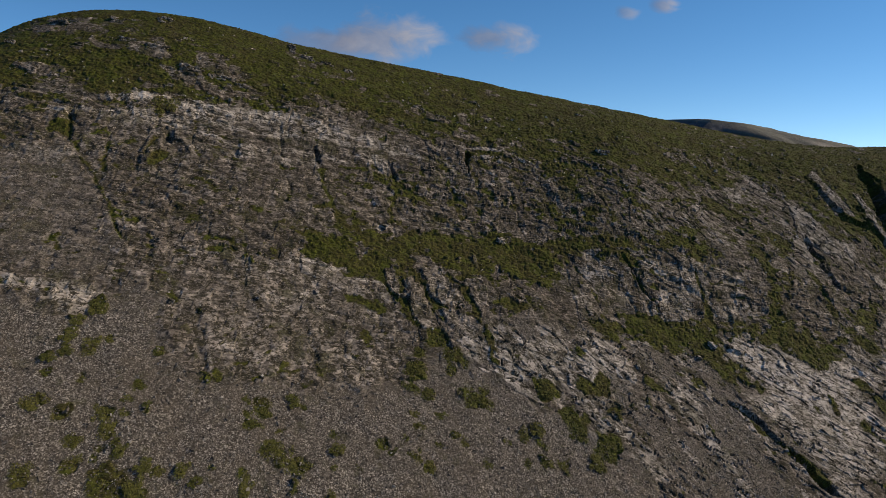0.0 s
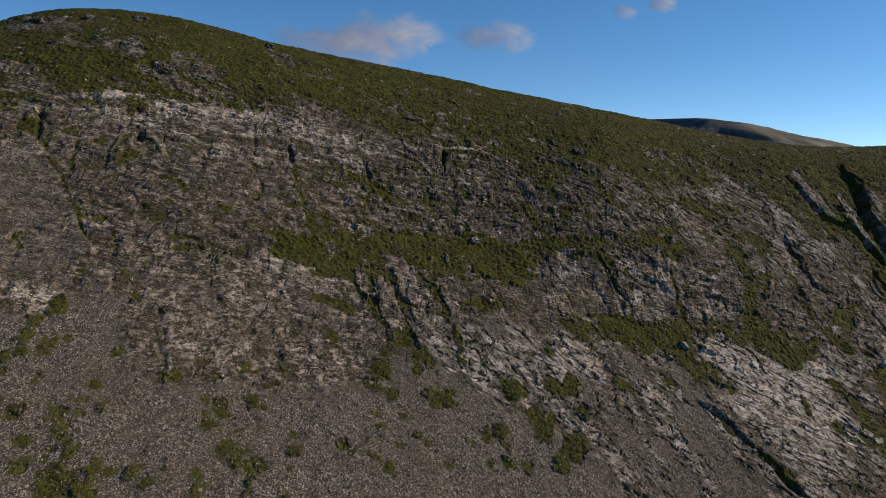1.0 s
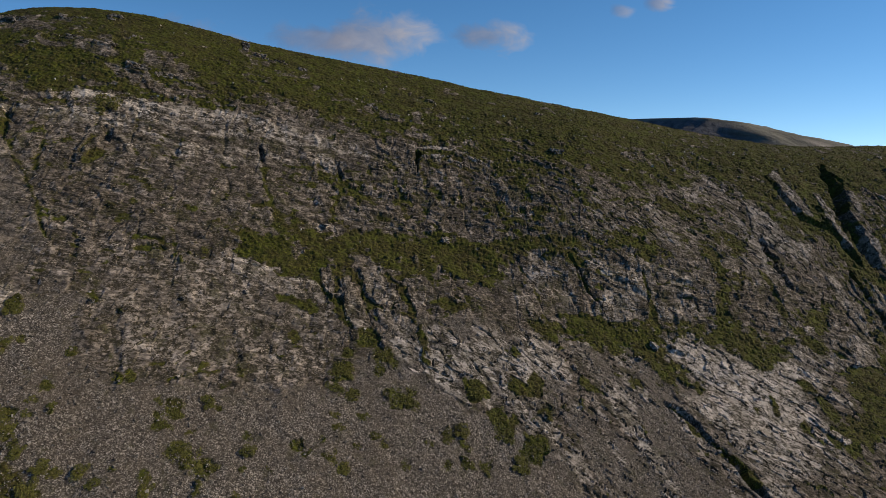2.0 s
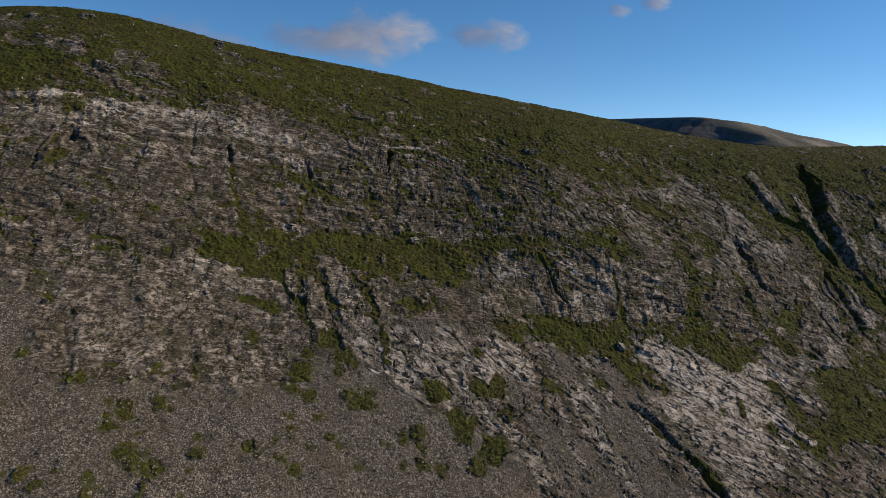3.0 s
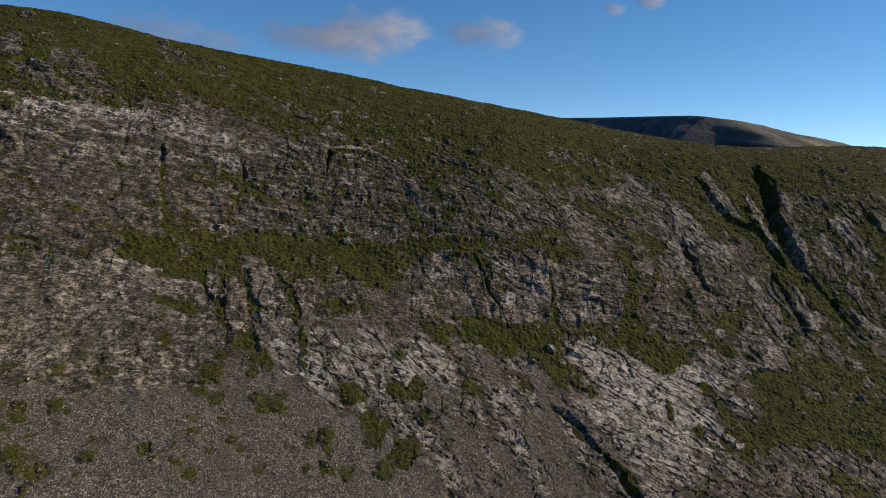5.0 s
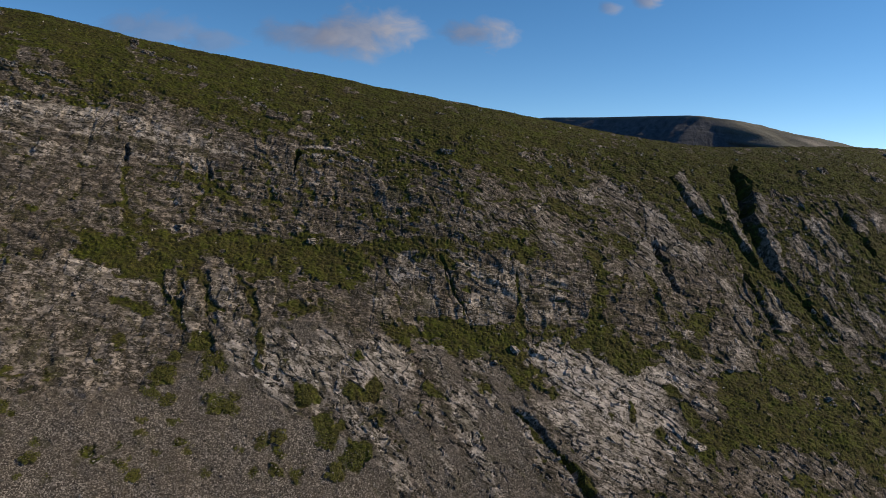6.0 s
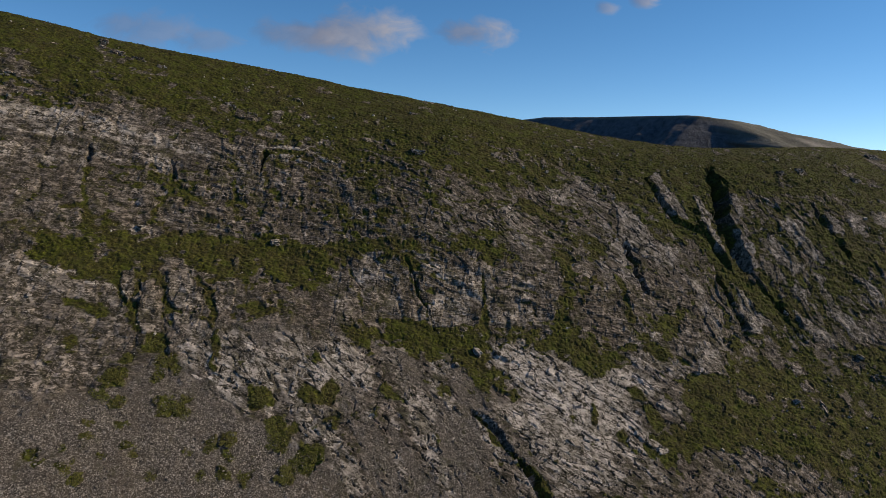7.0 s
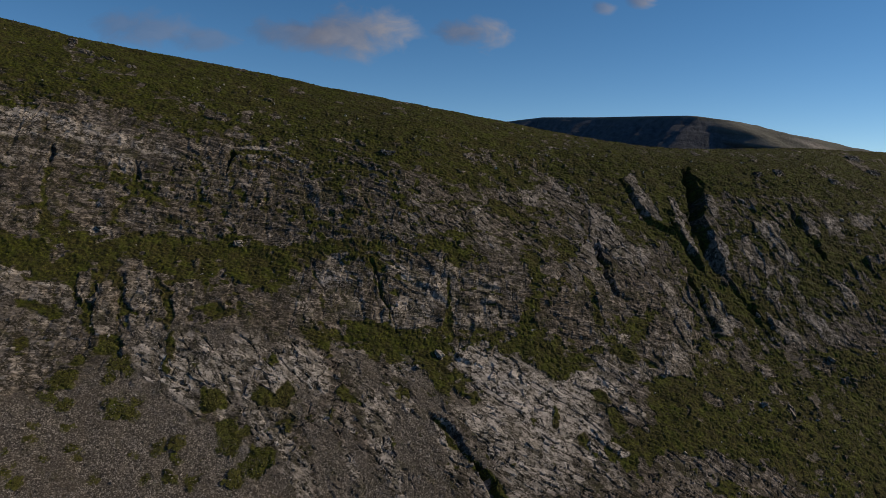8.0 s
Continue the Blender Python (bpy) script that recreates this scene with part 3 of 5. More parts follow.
# pale beds that crop out along the top of the face
BEDS = [
    (0.35, 0.8, [(-77, 145.1), (-72.5, 147.1), (-67.1, 149.9), (-61.8, 150.9), (-54, 152.9), (-47.6, 156.8), (-39.3, 158), (-38.4, 158.8), (-36.1, 159), (-37.1, 155.4), (-44.3, 153.3), (-48.3, 152.1), (-53, 150.4), (-48.4, 151.1), (-56.3, 147.7), (-60.7, 147.7), (-67, 147.1), (-75.5, 144)]),
    (0.35, 0.75, [(-36.8, 157.6), (-29.3, 159.8), (-23.7, 161.2), (-15.3, 161.4), (-17.2, 159.3), (-24, 158), (-29, 155.4), (-31.8, 156.7)]),
    (0.35, 0.5, [(-56.4, 137.4), (-51.7, 139.1), (-46.6, 141.3), (-41.3, 143.7), (-35.7, 144.4), (-29.4, 148.1), (-28.6, 145.9), (-35.4, 142.3), (-42.1, 140.8), (-48.7, 138.2), (-54.1, 135.9)]),
    (0.35, 0.5, [(-19.7, 155.4), (-15.4, 156.7), (-12.8, 153.1), (-13.5, 151.3), (-16, 154.4), (-20.5, 153.9)]),
    (0.35, 0.5, [(-19.3, 160.7), (-15.8, 161.2), (-11.2, 162.4), (-8.6, 162), (-15.2, 159), (-18.6, 158.3)]),
    (0.35, 0.6, [(10, 166.1), (17, 166.6), (24.6, 167.9), (24.6, 167.2), (17, 165.9), (10.8, 165.1)]),
    (0.35, 0.5, [(-83.5, 124.3), (-80.5, 124.8), (-74, 126.7), (-70.9, 125.3), (-75.6, 122.6), (-82, 122.6)]),
]
# strips of turf in clefts and gullies: half width, line
GREEN_LINES = [
    (1.8, [(82.5, 163.0), (83.0, 156.5), (82.0, 151.0), (80.0, 146.5)]),
    (0.7, [(61.0, 150.0), (61.6, 145.5), (61.5, 140.5)]),
    (0.8, [(96.5, 164.0), (97.5, 157.0), (98.0, 152.0)]),
    (0.6, [(-28.8, 148.0), (-27.1, 144.3), (-23.5, 135.5), (-20.7, 132.5)]),
    (0.5, [(-11.9, 152.2), (-11, 150.2), (-11.7, 141.4)]),
    (0.8, [(-15.2, 128.5), (-13.0, 125.3), (-7.3, 119.8), (-5.1, 117.0)]),
    (0.7, [(-6.9, 129.8), (-1.3, 122.6), (0.6, 120.2)]),
    (0.9, [(1.2, 130.9), (5.8, 123.9), (8.7, 117.6), (10.4, 113.8)]),
    (0.35, [(43.7, 149.2), (44.8, 145.0), (48.2, 138.5)]),
    (2.4, [(127.4, 182.7), (134.9, 179.0), (139.5, 175.8), (146.6, 172.4)]),
    (2.0, [(124.2, 215.5), (126.4, 196.2), (129.5, 184.7)]),
    (2.6, [(168.0, 197.8), (175.0, 194.5), (187.5, 195.5)]),
    (0.8, [(57.9, 119.6), (63.6, 115.7), (69.6, 112.0), (71.1, 109.0)]),
    (0.35, [(-79.8, 136.8), (-71.9, 126.1), (-67.9, 122.9), (-56.7, 110.1), (-55.2, 110.1)]),
]
# pale outcropping beds: half width, line
PALE_LINES = [
    (1.5, [(-74.1, 145.4), (-68.9, 149.2), (-57.5, 150.6), (-49.5, 153.6), (-42.7, 157.7), (-36.1, 158.7)]),
    (1.1, [(-56.5, 148.1), (-44.2, 149.2), (-32.5, 154.8), (-19.4, 157.2)]),
    (0.6, [(-86.2, 136.7), (-77.5, 140.1), (-68.6, 141.6), (-60.7, 142.9), (-51.0, 143.3), (-36.5, 144.5)]),
    (0.6, [(-29.9, 155.1), (-16.8, 158.5), (-5.9, 161.0)]),
    (0.5, [(4.0, 167.6), (16.0, 170.6), (23.3, 167.9)]),
    (0.5, [(-31.6, 117.7), (-23.0, 121.7), (-14.4, 122.7), (-7.8, 123.2)]),
]
# patches: x, y and their two radii
GREEN = [(76.0, 175.5, 5.0, 2.5), (92.0, 171.0, 4.0, 3.0), (-15.1, 117.7, 4.4, 1.3), (-0.9, 115.1, 1.9, 1.8), (2.8, 112.7, 1.9, 2.1), (13.8, 127.6, 4.3, 1.9), (26.5, 121.3, 1.2, 1.0), (19.0, 111.9, 1.8, 1.3), (28.5, 115.1, 3.9, 1.6), (-5.0, 107.1, 1.9, 1.9), (41.6, 119.2, 2.0, 1.9), (-13.8, 111.0, 1.4, 1.3), (94.7, 136.6, 3.1, 2.5), (97.0, 132.7, 2.3, 3.3), (88.9, 125.4, 1.5, 2.3), (78.6, 126.2, 1.1, 1.1), (84.0, 128.9, 1.0, 3.1), (-78.4, 132.8, 2.9, 2.5), (-58.4, 131.1, 1.7, 2.6), (-86.1, 136.7, 2.3, 1.7)]
BARE = [(-96.2, 166.3, 10.6, 3.0), (-81.4, 160.5, 4.1, 1.7), (-72.1, 162.6, 5.7, 2.1), (-58.5, 164.8, 2.9, 2.2), (-60.2, 158.1, 8.4, 2.2), (-54.5, 165.3, 4.4, 3.2), (-38.4, 181.7, 6.4, 2.8), (-92.2, 150.0, 7.2, 2.1), (-89.6, 144.5, 6.2, 2.9), (-7.0, 178.7, 2.4, 2.4), (-0.8, 177.5, 4.0, 2.5), (138.9, 157.3, 5.8, 2.7), (142.1, 151.5, 2.9, 4.1)]
BARE += [(-27.6, 141.0, 3.2, 4.0), (-22.5, 138.0, 3.0, 2.6), (-33.0, 123.6, 5.5, 2.2), (-20.0, 129.0, 6.0, 1.3), (160.0, 162.4, 2.6, 2.2), (122.9, 143.5, 3.5, 2.1), (103.0, 140.6, 3.3, 1.8), (114.5, 151.7, 4.4, 3.9), (103.7, 151.8, 2.1, 1.6), (136.4, 146.7, 1.4, 1.4), (112.0, 127.3, 7.1, 1.2), (124.2, 128.8, 7.5, 2.3), (165.6, 219.2, 1.4, 2.6), (175.1, 222.6, 2.0, 3.5), (198.9, 229.9, 6.4, 3.7), (219.8, 251.9, 5.9, 9.3), (175.5, 211.3, 2.4, 1.9)]
GRIT = [(151.5, 159.4, 3.2, 4.3), (154.7, 152.8, 4.0, 3.3), (116.1, 138.2, 4.2, 1.7), (143.7, 136.0, 3.7, 4.0), (152.3, 161, 1.5, 2.4), (153, 156.6, 1.7, 2.6), (154.2, 152.6, 1.9, 2.6), (156.5, 149.6, 2.2, 2.4), (160, 147, 3, 2.4)]

# shrubs and clumps of grass on the scree: x, y, radius
SHRUBS = [(-55.5, 85.4, 0.9), (-55.1, 92.8, 1.1), (-55.0, 89.9, 1.2), (-54.5, 83.6, 0.9), (-53.9, 87.2, 0.9), (-53.8, 79.2, 1.5), (-53.7, 96.4, 1.5), (-51.7, 89.3, 1.3), (-50.6, 70.5, 1.4), (-50.5, 84.3, 0.6), (-50.1, 78.8, 1.3), (-49.8, 91.5, 0.6), (-47.6, 76.2, 1.2), (-46.2, 73.9, 1.1), (-46.1, 80.9, 1.3), (-44.5, 79.2, 1.3), (-44.2, 76.6, 0.7), (-44.2, 75.1, 0.6), (-44.1, 83.8, 0.6), (-43.6, 81.6, 0.5), (-43.4, 86.3, 1.0), (-43.1, 92.6, 0.9), (-42.8, 78.2, 0.9), (-41.9, 76.6, 0.8), (-41.7, 72.6, 2.1), (-41.3, 83.8, 0.6), (-38.5, 75.9, 1.0), (-38.2, 72.6, 1.3)]
SHRUBS += [(-36.8, 75.9, 0.9), (-36.0, 91.1, 0.6), (-34.7, 92.2, 0.8), (-34.2, 76.7, 0.9), (-32.1, 76.1, 0.8), (-30.7, 78.5, 0.5), (-29.3, 90.2, 0.7), (-28.4, 87.9, 0.8), (-27.4, 86.4, 1.3), (-26.7, 90.0, 1.5), (-26.6, 78.9, 0.8), (-26.1, 77.0, 0.9), (-24.4, 83.8, 1.7), (-24.0, 86.8, 0.8), (-23.2, 93.1, 1.1), (-22.0, 82.8, 1.6), (-21.3, 92.6, 0.9), (-19.7, 79.4, 0.8), (-19.2, 83.0, 2.1), (-16.2, 89.7, 0.8), (-15.6, 87.2, 1.1), (-15.4, 84.5, 0.5), (-15.3, 80.2, 0.7), (-12.1, 86.0, 0.4), (-9.0, 91.5, 0.9), (-7.2, 90.5, 0.5), (-5.9, 93.4, 0.5), (-5.5, 103.8, 1.4)]
SHRUBS += [(-5.1, 107.0, 2.0), (-4.6, 98.6, 0.7), (-4.4, 111.3, 0.9), (-4.0, 90.4, 1.1), (-3.8, 96.1, 0.9), (-2.6, 103.5, 1.3), (-2.0, 89.5, 1.0), (-1.7, 115.3, 1.9), (-0.3, 94.0, 0.6), (-0.1, 100.0, 1.0), (1.1, 112.7, 1.4), (1.4, 109.9, 1.1), (2.6, 113.2, 1.2), (3.3, 96.4, 1.1), (4.6, 105.3, 1.9), (7.1, 105.4, 1.6), (7.1, 93.3, 0.8), (7.9, 107.1, 1.3), (10.9, 98.8, 0.7), (13.2, 95.5, 0.8), (13.6, 100.1, 0.8), (14.2, 101.6, 1.1), (16.3, 102.6, 1.3), (16.9, 100.2, 1.1), (16.9, 97.0, 1.0), (18.9, 111.6, 1.8), (19.4, 97.6, 1.1), (22.4, 106.9, 1.9)]
SHRUBS += [(23.7, 105.0, 1.8), (25.4, 107.9, 1.0), (25.8, 99.9, 1.4), (25.9, 121.3, 1.2), (26.1, 114.9, 1.3), (27.6, 103.2, 2.2), (29.5, 104.5, 1.4), (30.0, 116.1, 1.8), (-63.8, 147.2, 3.2)]


def inside(px, py, poly):
    """Signed distance to a polygon, plus inside."""
    q = np.array(poly, np.float32)
    d2 = np.full(px.shape, 1e9, np.float32)
    odd = np.zeros(px.shape, bool)
    for (ax, ay), (bx, by) in zip(q, np.roll(q, -1, 0)):
        ex, ey = bx - ax, by - ay
        wx, wy = px - ax, py - ay
        t = np.clip((wx * ex + wy * ey) / (ex * ex + ey * ey), 0, 1)
        d2 = np.minimum(d2, (wx - ex * t) ** 2 + (wy - ey * t) ** 2)
        if ay != by:
            odd ^= ((ay > py) != (by > py)) & (px < ex * (py - ay) / (by - ay) + ax)
    return np.where(odd, 1, -1) * np.sqrt(d2)


def off_line(px, py, line):
    """Distance to a polyline, and which side (plus: to the right when walking down it)."""
    q = np.array(line, np.float32)
    best, side = np.full(px.shape, 1e9, np.float32), np.ones(px.shape, np.float32)
    for (ax, ay), (bx, by) in zip(q[:-1], q[1:]):
        ex, ey = bx - ax, by - ay
        wx, wy = px - ax, py - ay
        t = np.clip((wx * ex + wy * ey) / (ex * ex + ey * ey), 0, 1)
        d = np.hypot(wx - ex * t, wy - ey * t)
        near = d < best
        side = np.where(near, np.sign(wx * ey - wy * ex), side)
        best = np.where(near, d, best)
    return best, side


def blots(px, py, blobs):
    """1 in the middle of the nearest oval patch, 0 at its rim, minus outside."""
    best = np.full(px.shape, -1.0, np.float32)
    for x, y, rx, ry in blobs:
        best = np.maximum(best, 1 - np.sqrt(((px - x) / rx) ** 2 + ((py - y) / ry) ** 2))
    return best


def strip(px, py, lines_of):
    """1 on the lines, falling to 0 at their half width."""
    best = np.zeros(px.shape, np.float32)
    for w, line in lines_of:
        lo, hi = np.array(line).min(0) - 8, np.array(line).max(0) + 8
        near = np.flatnonzero((px > lo[0]) & (px < hi[0]) & (py > lo[1]) & (py < hi[1]))
        d, _ = off_line(px[near], py[near], line)
        best[near] = np.maximum(best[near], np.clip(1.4 - d / w, 0, 1))
    return best


# ---- the ground: one sheet, fine where it is looked at ----
XA, XB, NXF = -112.0, 246.0, 1500
SA, SB, NSF = -126.0, 10.0, 630
xs = np.concatenate([[-4500, -2000, -900, -400, -220, -160, -130, -118], np.linspace(XA, XB, NXF), [252, 265, 290, 340, 450, 800, 2000, 4500]])
ss = np.concatenate([[-4500, -2000, -900, -450, -280, -200, -160, -134], np.linspace(SA, SB, NSF), [15, 20, 30, 50, 90, 180, 400, 1000, 2500, 4500]])
NX, NS = len(xs), len(ss)
SH = (NX, NS)
crest_x = along(CREST, xs)
GX = np.repeat(xs[:, None], NS, 1)
GY = crest_x[:, None] + ss[None, :]
base = np.array([form_height(np.full(NS, x), ss) for x in xs])

X, Y, Z0 = GX.ravel().astype(np.float32), GY.ravel().astype(np.float32), base.ravel().astype(np.float32)
dzx = np.gradient(base, axis=0) / np.gradient(GX, axis=0)
dzy = np.gradient(base, axis=1) / np.gradient(GY, axis=1)
dzx = dzx - dzy * np.gradient(crest_x)[:, None] / np.gradient(xs)[:, None]
NRM = np.stack([-dzx.ravel(), -dzy.ravel(), np.ones(X.size)], 1)
NRM /= np.linalg.norm(NRM, axis=1)[:, None]

# ragged edges for the regions
wob = fbm(X / 14, Y / 14, 4, 3)
wx = X + 1.0 * wob + 0.7 * fbm(X / 2.6, Y / 2.6, 3, 11)
wy = Y + 0.6 * fbm(X / 12, Y / 9, 4, 23) + 0.6 * fbm(X / 2.3, Y / 2.3, 3, 31)
R = {k: inside(wx, wy, p) for k, p in REGIONS.items()}
scree = np.maximum(smooth(-2.0, 2.0, R["scree"] + 1.6 * fbm(X / 3, Y / 2, 3, 167)), 0.35 * smooth(-3, 3, R["scree_high"] + 2.5 * fbm(X / 5, Y / 3, 3, 169)))
W = Z0 + 0.18 * X + 1.3 * fbm(X / 20, Y / 20, 3, 41)
ACROSS, DOWN = 0.83 * X + 0.55 * Y, 0.55 * X - 0.83 * Y
plate, plate_pale, plate_on = np.zeros_like(X), np.zeros_like(X), np.zeros_like(X)
jx, jy = X + 0.35 * fbm(X / 1.2, Y / 1.2, 2, 151), Y + 0.35 * fbm(X / 1.2, Y / 1.2, 2, 153)
for high, light, poly, crisp in [(*p, 1.0) for p in PILLARS] + [(*p, 0.0) for p in RIBS + BEDS]:
    lo, hi = np.array(poly).min(0) - 3, np.array(poly).max(0) + 3
    near = np.flatnonzero((X > lo[0]) & (X < hi[0]) & (Y > lo[1]) & (Y < hi[1]))
    ragged = (1 - crisp) * (1.3 * fbm(X[near] / 2.2, Y[near] / 2.2, 4, 175) - 0.2)
    on = smooth(-0.12 - 0.5 * (1 - crisp), 0.15 + 0.6 * (1 - crisp), inside(jx[near], jy[near], poly) + ragged)
    over = 0.95 * X[near] + 0.3 * Y[near]
    edge = np.array(poly) @ (0.95, 0.3)
    over = (over - edge.min()) / (edge.max() - edge.min())
    plate[near] = np.maximum(plate[near], high * on * (1 - 0.75 * np.clip(over, 0, 1)))
    plate_pale[near] = np.maximum(plate_pale[near], light * on)
    plate_on[near] = np.maximum(plate_on[near], on)
stripe = smooth(-0.05, 0.35, fbm(X / 16, W / 1.1, 3, 43))
streak = smooth(-0.25, 0.25, fbm(ACROSS / 2.6, DOWN / 9, 4, 45))
pale = np.maximum.reduce([smooth(-1.0, 1.0, R["pale_slabs"]) * (0.6 + 0.3 * smooth(110, 124, Y)), 0.85 * smooth(-3, 2, R["pale_low"]) * streak, 0.5 * smooth(-2.5, 2, R["pale_beds"]) * stripe,
                          0.22 * smooth(-3, 3, R["pale_mid"]) * (0.4 + 0.6 * stripe), 0.7 * smooth(-1, 1, R["pale_left"]) * stripe, 0.55 * smooth(-2, 3, R["slabby"]) * smooth(0.10, 0.30, fbm(ACROSS / 3, DOWN / 8, 4, 47)) * (1 - 0.8 * smooth(92, 104, X))])
ledge_pale = strip(X + 0.5 * wob, Y + 0.9 * fbm(X / 3, Y / 3, 3, 155), PALE_LINES) * smooth(-0.5, 0.1, fbm(X / 4, W / 1.5, 3, 157))
wall = smooth(-1.5, 1.5, R["block_wall"])
pale = np.maximum.reduce([pale, plate_pale, 0.9 * ledge_pale, 0.42 * wall * smooth(-0.5, 0.3, fbm(X / 5, W / 3, 3, 171)), 0.32 * smooth(-2, 2, R["slant"]) * smooth(0.0, 0.35, fbm(ACROSS / 3.5, DOWN / 12, 4, 173))])
scree = np.maximum(scree, 0.75 * smooth(-2, 2, R["slabby"]) * smooth(-0.1, 0.2, fbm(ACROSS / 4, DOWN / 11, 4, 177)) * smooth(136, 124, Y) * (1 - smooth(66, 74, X)) * (1 - smooth(0.1, 0.4, pale)))
scree = np.maximum(scree, 0.6 * smooth(-0.2, 0.5, blots(wx, wy, GRIT) + 0.5 * fbm(X / 2, Y / 2, 3, 159)))
mixed = smooth(-4, 4, R["mixed"])
ribs = smooth(-6, 8, R["ribs"])

# how the fall line and the beds run
# steps of the beds
bedded = ((X < 28) & (Y > 121)) | (X < -9)      # here even the pale rock keeps its level beds
plated = np.maximum.reduce([pale * (1 - wall) * (1 - bedded), 0.8 * smooth(-3, 3, R["slabby"]), 0.8 * smooth(-3, 3, R["slant"])])
calm = 1 - 0.55 * np.maximum(smooth(-4, 4, R['pale_mid']), smooth(0.0, 0.5, fbm(X / 18, W / 9, 2, 49)))
disp = np.zeros_like(X)
tread = np.zeros_like(X)
for h, a, seed in ((4.6, 0.13, 1), (1.7, 0.24, 2), (0.75, 0.22, 3)):
    p = W / h + 0.7 * fbm(X / (h * 4), Y / (h * 4), 2, 50 + seed)
    f = p - np.floor(p)
    strength = 0.2 + 0.9 * smooth(-0.5, 0.6, fbm(X / (h * 2.6), W / (h * 1.3), 2, 60 + seed))
    disp += a * h * (smooth(0.0, 0.30, f) - f) * strength * (1 - 0.55 * ribs) * (1 - 0.75 * plated)
    tread += smooth(0.35, 0.7, f) * strength / 3
# ribs and flutes down the slope
rib = 1 - np.abs(vnoise(ACROSS / 5.0 + 0.6 * vnoise(DOWN / 9, ACROSS / 9, 5), DOWN / 34, 71))
fine = 1 - np.abs(vnoise(ACROSS / 1.7 + 0.5 * vnoise(DOWN / 4, ACROSS / 4, 6), DOWN / 9, 73))
RA, RD = 0.95 * X + 0.3 * Y, 0.3 * X - 0.95 * Y
saw = RA / 7.5 + 1.8 * fbm(RD / 14, RA / 10, 3, 5)
step = saw - np.floor(saw)
rib_r = 0.35 + smooth(0.0, 0.16, step) * (1 - step) * (0.4 + lattice(np.floor(saw).astype(np.int64), np.floor(RD / 18 + saw * 0.37).astype(np.int64), 75))
fine_r = 1 - np.abs(vnoise(RA / 1.6 + 0.5 * vnoise(RD / 4, RA / 4, 6), RD / 8, 76))
rib, fine = rib * (1 - ribs) + rib_r * ribs, fine * (1 - ribs) + fine_r * ribs
fluted = smooth(0.0, 0.6, fbm(X / 22, Y / 22, 2, 77))
disp += (rib - 0.6) * (0.15 + 0.3 * fluted + 0.45 * ribs) * (1 - 0.6 * plated) + (fine - 0.6) * (0.08 + 0.22 * fluted + 0.22 * ribs) * (1 - 0.7 * plated)
# blocks between joints
v1, u1, r1 = courses(X + 0.5 * wob + 0.3 * fbm(X / 1.5, W / 1.5, 2, 82), W / 1.15 + 0.35 * fbm(X / 6, Y / 5, 3, 84), 3.2, 81)
e1 = np.minimum(np.minimum(v1, 1 - v1), 2.6 * np.minimum(u1, 1 - u1))
blocks = (r1 - 0.5) * 0.62 - 0.22 * (1 - smooth(0.0, 0.16, e1)) * (r1 > 0.25) + 0.22 * (u1 - 0.5) * (r1 - 0.4)
e2, r2, _, _ = cells(X / 0.95, W / 0.5, 83)
blocks += (r2 - 0.5) * 0.20 - 0.12 * (1 - smooth(0.0, 0.16, e2))
e7, r7, ox7, _ = cells(X / 4.2 + 0.35 * wob + 0.03 * W, W / 5.0 + 0.3 * fbm(X / 6, Y / 6, 2, 85), 87)
blocks += (r7 - 0.5) * (0.5 + 0.3 * wall) + 0.4 * ox7 * (r7 - 0.35) - 0.2 * (1 - smooth(0.0, 0.07, e7)) * (r7 > 0.3)
disp *= calm
JA = X + 0.35 * Y + 1.1 * fbm(X / 7, Y / 5, 3, 161)
jp = JA / 8.5
jn = np.floor(jp).astype(np.int64)
ju = jp - jn
jd = np.abs(ju - 0.25 - 0.5 * lattice(jn, jn * 0 + 4, 163)) * 8.5
jm = smooth(-0.15, 0.25, fbm(JA / 7, Y / 9, 3, 165)) * (1 - plated) * (1 - 0.8 * ribs)
joint = (1 - smooth(0.0, 0.55, jd)) * jm
disp += 0.15 * smooth(0.0, 3.2, jd) * jm - 0.2 * joint
disp += 0.7 * (0.5 + 0.5 * calm) * blocks * (1 - plated)
# slabs: long leaning plates that break down the slope
J1, J2 = 0.27 * X + 0.96 * Y, 0.91 * X + 0.42 * Y      # across the two families of joints
e3, r3, ox3, oy3 = cells(J1 / 1.7 + 0.5 * fbm(X / 5, Y / 5, 3, 7), J2 / 4.2 + 0.6 * fbm(X / 3, Y / 3, 2, 9), 91)
e4, r4, ox4, _ = cells(J1 / 0.65 + 0.4 * fbm(X / 3, Y / 3, 2, 8), J2 / 1.5 + 0.3 * wob, 93)
slabs = (r3 - 0.5) * 0.22 + 0.12 * ox3 * (r3 - 0.3) - 0.6 * (1 - smooth(0.0, 0.10, e3)) * (r4 > 0.3)
slabs += (r4 - 0.5) * 0.06 + 0.08 * ox4 * (r4 - 0.4) - 0.08 * (1 - smooth(0.0, 0.12, e4))
disp += slabs * plated
disp += plate
disp += 0.13 * fbm(X / 1.1, Y / 1.1, 3, 101) * (1 - 0.6 * plated)
gap = smooth(-0.5, 0.2, fbm(X / 3, Y / 3, 3, 103))
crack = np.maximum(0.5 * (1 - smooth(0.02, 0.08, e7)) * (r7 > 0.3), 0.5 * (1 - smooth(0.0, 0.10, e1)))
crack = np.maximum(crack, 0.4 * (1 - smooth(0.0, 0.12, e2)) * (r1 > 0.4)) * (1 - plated)
